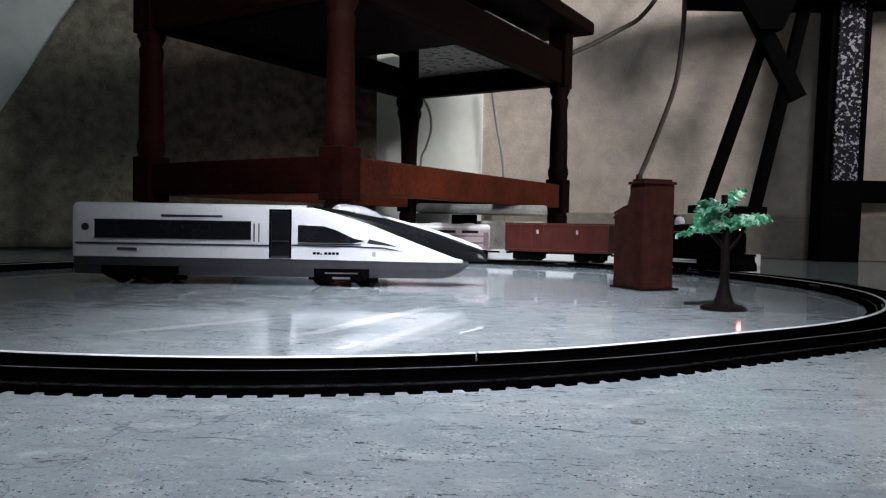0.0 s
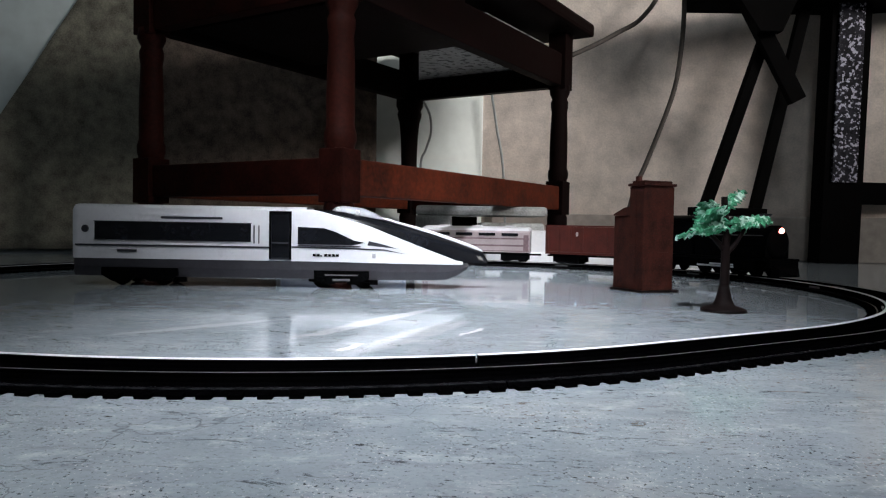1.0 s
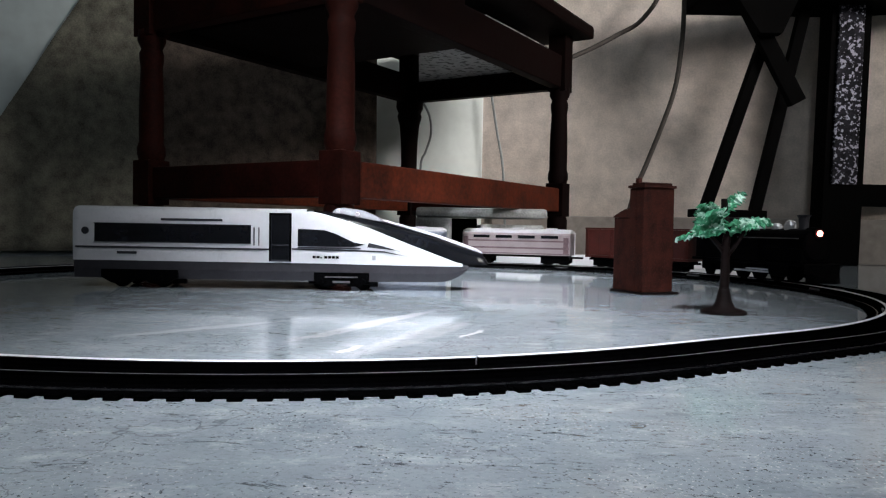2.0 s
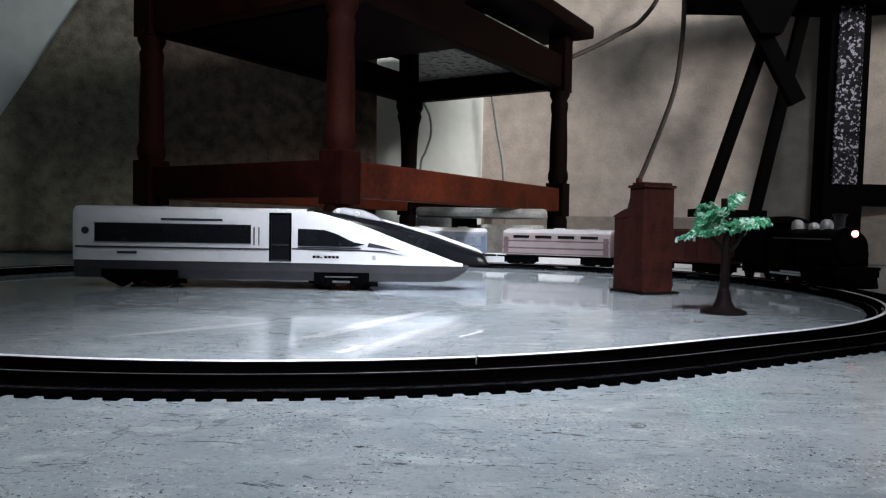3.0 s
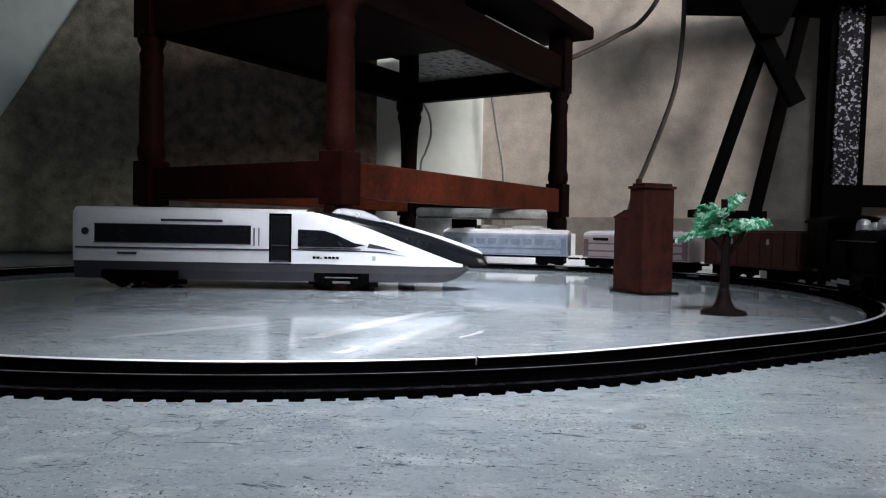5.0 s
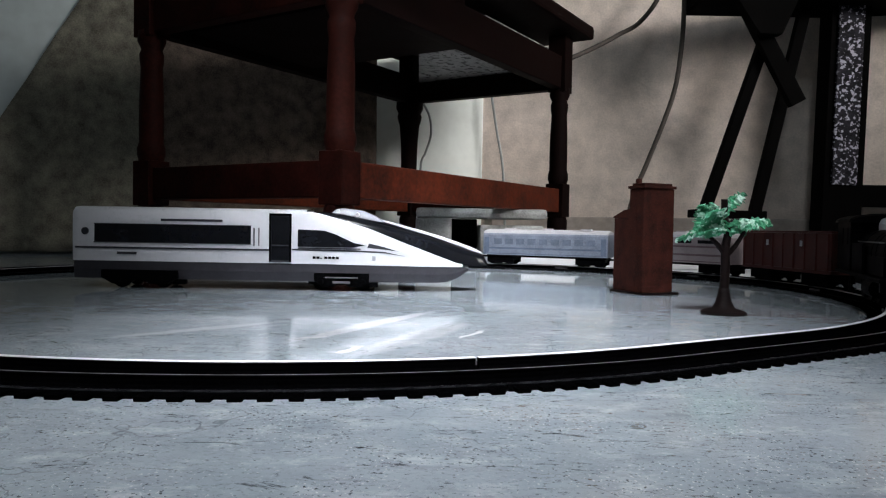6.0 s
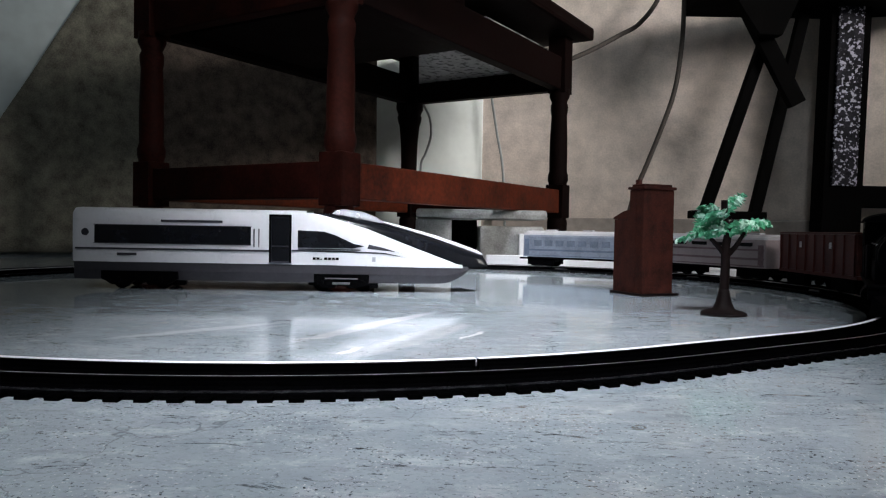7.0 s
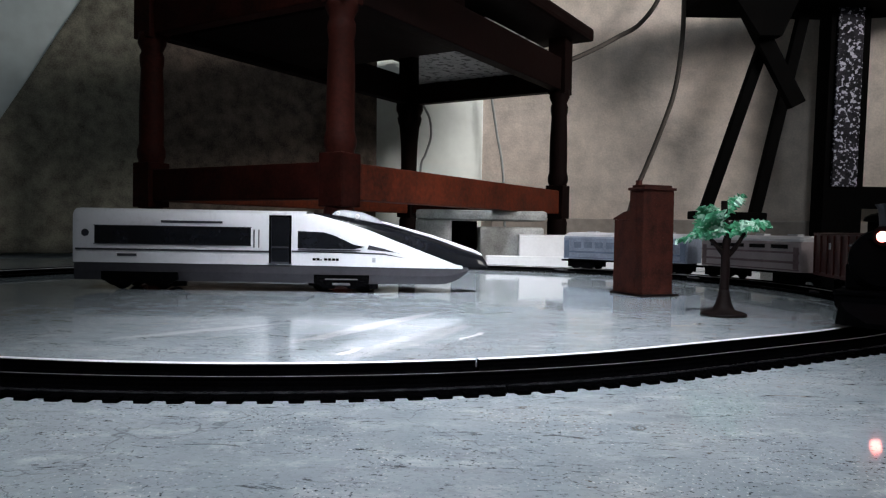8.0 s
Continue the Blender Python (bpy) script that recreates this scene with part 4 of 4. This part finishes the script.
def gondola(half):
    top = empty("toy_goods_wagon", Matrix())
    tagged(top, "red-brown plastic toy open goods wagon on black bogies", "toy wagon")
    HWD = 0.0142
    part("wagon_floor", box(-half, half, -HWD, HWD, 0.0090, 0.0112, 0.0004), GONDOLA, top)
    for side in (-1, 1):
        y = side * (HWD - 0.0009)
        w = part("side_wall", box(-half, half, y - 0.0008, y + 0.0008, 0.0113, 0.0350, 0.0003), GONDOLA, top)
        for k in range(9):
            x = -half + 0.003 + (2 * half - 0.006) * k / 8
            yy = side * HWD
            part("rib", box(x - 0.0007, x + 0.0007, min(yy, yy + side * 0.0008), max(yy, yy + side * 0.0008), 0.0108, 0.0347, 0.0002), GONDOLA, w)
        part("top_rim", box(-half - 0.0003, half + 0.0003, y - 0.0012, y + 0.0012, 0.0351, 0.0364, 0.0003), GONDOLA, w)
        for x in (-half * 0.34, half * 0.42):
            yy = side * (HWD + 0.0009)
            part("latch", box(x - 0.0011, x + 0.0011, yy - 0.0003, yy + 0.0003, 0.0262, 0.0300, 0.0001), COACH_ROOF, w, "small pale latch")
    for sx in (-1, 1):
        x = sx * (half - 0.0008)
        part("end_wall", box(x - 0.0008, x + 0.0008, -HWD + 0.0018, HWD - 0.0018, 0.0113, 0.0350, 0.0003), GONDOLA, top)
    part("underframe", box(-half + 0.002, half - 0.002, -0.008, 0.008, 0.0070, 0.0089, 0.0004), BLACK_PLASTIC, top)
    for cx in (-half * 0.60, half * 0.60):
        bogie(top, cx, 0.0120)
    couplers(top, half)
    return top


def locomotive(half):
    top = empty("toy_steam_locomotive", Matrix())
    tagged(top, "black plastic toy steam locomotive with chrome trim and a red-lit headlamp", "toy locomotive")
    part("running_board", box(-half + 0.002, half - 0.008, -0.0155, 0.0155, 0.0120, 0.0140, 0.0005), BLACK_PLASTIC, top)
    part("frame", box(-half + 0.004, half - 0.010, -0.0075, 0.0075, 0.0045, 0.0119, 0.0006), BLACK_PLASTIC, top)
    boiler = part("boiler", tube([(-half + 0.050, 0, 0.0255), (half - 0.016, 0, 0.0255), (half - 0.0145, 0, 0.0255), (half - 0.0135, 0, 0.0255)], [0.0120, 0.0120, 0.0115, 0.0095], 24), BLACK_PLASTIC, top, smooth=False)
    for x in (-half + 0.064, -half + 0.086, half - 0.036, half - 0.019):
        part("boiler_band", tube([(x, 0, 0.0255), (x + 0.0012, 0, 0.0255)], 0.01225, 24), BLACK_PLASTIC, boiler)
    part("boiler_skirt", box(-half + 0.048, half - 0.015, -0.0125, 0.0125, 0.0141, 0.0240, 0.001), BLACK_PLASTIC, boiler)
    cab = part("cab", box(-half + 0.006, -half + 0.047, -0.0150, 0.0150, 0.0141, 0.0420, 0.0008), BLACK_PLASTIC, top)
    rows = []
    for x in (-half + 0.001, -half + 0.004, -half + 0.050, -half + 0.053):
        e = 0.001 if x in (-half + 0.001, -half + 0.053) else 0
        rows.append([(x, -math.cos(math.pi * k / 10) * (0.0165 - e), 0.0415 + (0.0048 - e) * math.sin(math.pi * k / 10) ** 0.8) for k in range(11)])
    part("cab_roof", loft(rows), BLACK_PLASTIC, cab)
    for side in (-1, 1):
        for x in (-half + 0.014, -half + 0.029):
            part("cab_window", box(x, x + 0.011, side * 0.0150 - 0.0003, side * 0.0150 + 0.0003, 0.0290, 0.0380, 0.0), BLACK_PLASTIC, cab)
        part("cylinder", tube([(half - 0.040, side * 0.0128, 0.0085), (half - 0.022, side * 0.0128, 0.0085)], 0.0045, 14), BLACK_PLASTIC, top)
        part("side_rod", box(-half + 0.052, half - 0.040, side * 0.0135 - 0.0005, side * 0.0135 + 0.0005, 0.0058, 0.0072, 0.0002), CHROME, top, "chrome side rod")
        part("main_rod", box(half - 0.066, half - 0.036, side * 0.0146 - 0.0004, side * 0.0146 + 0.0004, 0.0076, 0.0088, 0.0002), CHROME, top, "chrome main rod")
        part("handrail", tube([(-half + 0.052, side * 0.0119, 0.0308), (half - 0.018, side * 0.0119, 0.0308)], 0.0004, 6), BAR_GREY, boiler, "thin grey handrail")
        part("tank_plate", box(-half + 0.050, -half + 0.078, side * 0.0140 - 0.0006, side * 0.0140 + 0.0006, 0.0141, 0.0300, 0.0004), BLACK_PLASTIC, boiler)
    for x, r, h in ((-half + 0.062, 0.0042, 0.0085), (-half + 0.080, 0.0036, 0.0060), (-half + 0.093, 0.0042, 0.0085)):
        part("dome", tube([(x, 0, 0.0360), (x, 0, 0.0365 + h * 0.45), (x, 0, 0.0368 + h * 0.7), (x, 0, 0.0368 + h * 0.82)], [r, r, r * 0.75, r * 0.3], 16), CHROME, boiler, "chrome dome")
    part("smoke_stack", tube([(half - 0.0265, 0, 0.0365), (half - 0.0265, 0, 0.0390), (half - 0.0265, 0, 0.0450), (half - 0.0265, 0, 0.0470), (half - 0.0265, 0, 0.0472)], [0.0042, 0.0030, 0.0036, 0.0048, 0.0030], 18), TRAIN_GREY, boiler, "dark grey flared smoke stack")
    lamp = part("headlamp", tube([(half - 0.0215, 0, 0.0345), (half - 0.0130, 0, 0.0345), (half - 0.0125, 0, 0.0345)], [0.0040, 0.0040, 0.0036], 18), BLACK_PLASTIC, top, "black headlamp housing")
    bm = bmesh.new()
    bmesh.ops.create_uvsphere(bm, u_segments=16, v_segments=10, radius=0.0020)
    bmesh.ops.transform(bm, matrix=Matrix.Translation((half - 0.0118, 0, 0.0345)), verts=bm.verts[:])
    part("bulb", bm, LAMP_RED, lamp, "glowing red lamp bulb", smooth=True)
    part("buffer_beam", box(half - 0.012, half - 0.0085, -0.0150, 0.0150, 0.0075, 0.0140, 0.0005), BLACK_PLASTIC, top)
    rows = []
    for x, w, z0, z1 in ((half - 0.0084, 0.0145, 0.0012, 0.0095), (half - 0.004, 0.0110, 0.0012, 0.0065), (half, 0.0030, 0.0012, 0.0030)):
        rows.append([(x, -w, z0), (x, w, z0), (x, w * 0.9, z1), (x, -w * 0.9, z1)])
    part("cowcatcher", loft(rows), BLACK_PLASTIC, top)
    for x, r in ((-half + 0.016, 0.0050), (-half + 0.055, 0.0068), (-half + 0.073, 0.0068), (-half + 0.091, 0.0068), (half - 0.026, 0.0046)):
        axle(top, x, r)
    part("coupler", box(-half - 0.0035, -half + 0.003, -0.0016, 0.0016, 0.0062, 0.0080, 0.0003), BLACK_PLASTIC, top)
    return top


room()
# sheets added where the back wall is only shaded
curtain(0.0, 0.80, 0.016, SHADE_CLOTH, "grey-olive folded sheet standing in for shade on the wall")
curtain(0.792, 1.0, 0.026, SHADE_CLOTH_DARK, "dark brown folded sheet standing in for shade behind the table")
parked_train()
table()
paper_stack()
tower()
toy_tree()
stand()
side_things()
track()
LOCO_H, WAGON_H, COACH_A, COACH_B = 0.0660, 0.0510, 0.0530, 0.0612
loco = locomotive(LOCO_H)
wagon = gondola(WAGON_H)
coach_a = coach("toy_passenger_coach", "pale pinkish toy passenger coach with white roof and dark windows", COACH_A, COACH_PINK, material("dull_mauve_band_paint", (0.16, 0.105, 0.115), 0.45, var=0.2, scale=80), TRAIN_GLASS, 4, "toy passenger coaches")
coach_b = coach("toy_passenger_coach", "pale blue-grey toy passenger coach with darker bands and windows", COACH_B, COACH_BLUE, material("dull_blue_band_paint", (0.12, 0.15, 0.21), 0.45, var=0.2, scale=80), material("blue_grey_window_film", (0.15, 0.175, 0.23), 0.3, var=0.2, scale=80), 9, "toy passenger coaches")


def motions():
    """The train runs clockwise at a steady speed; J is the gap between the wagon and the first coach."""
    speed, start = 0.0415, 0.2871
    cars = ((loco, 0.1130 + LOCO_H, LOCO_H * 0.6), (wagon, 0.0030 + WAGON_H, WAGON_H * 0.6), (coach_a, -0.0708, COACH_A * 0.72), (coach_b, -0.2068, COACH_B * 0.72))
    for car, off, grip in cars:
        rows = []
        for k in range(33):
            t = k * 0.25
            s = start + speed * t + off
            (p, _), (q, _) = on_track(s + grip), on_track(s - grip)
            d = p - q
            mid = (p + q) / 2
            rows.append((t, Matrix.Translation((*mid, RAIL_TOP + 0.00015)) @ Matrix.Rotation(math.atan2(d.y, d.x), 4, "Z")))
        walk(car, rows)
    for ob, x, r in AXLES:
        step = radians(75) * r / speed
        n = math.ceil(8.0 / step)
        walk(ob, [(8.0 * k / n, Matrix.Translation((x, 0, r)) @ Matrix.Rotation(speed * 8.0 * k / n / r, 4, "Y")) for k in range(n + 1)])


motions()
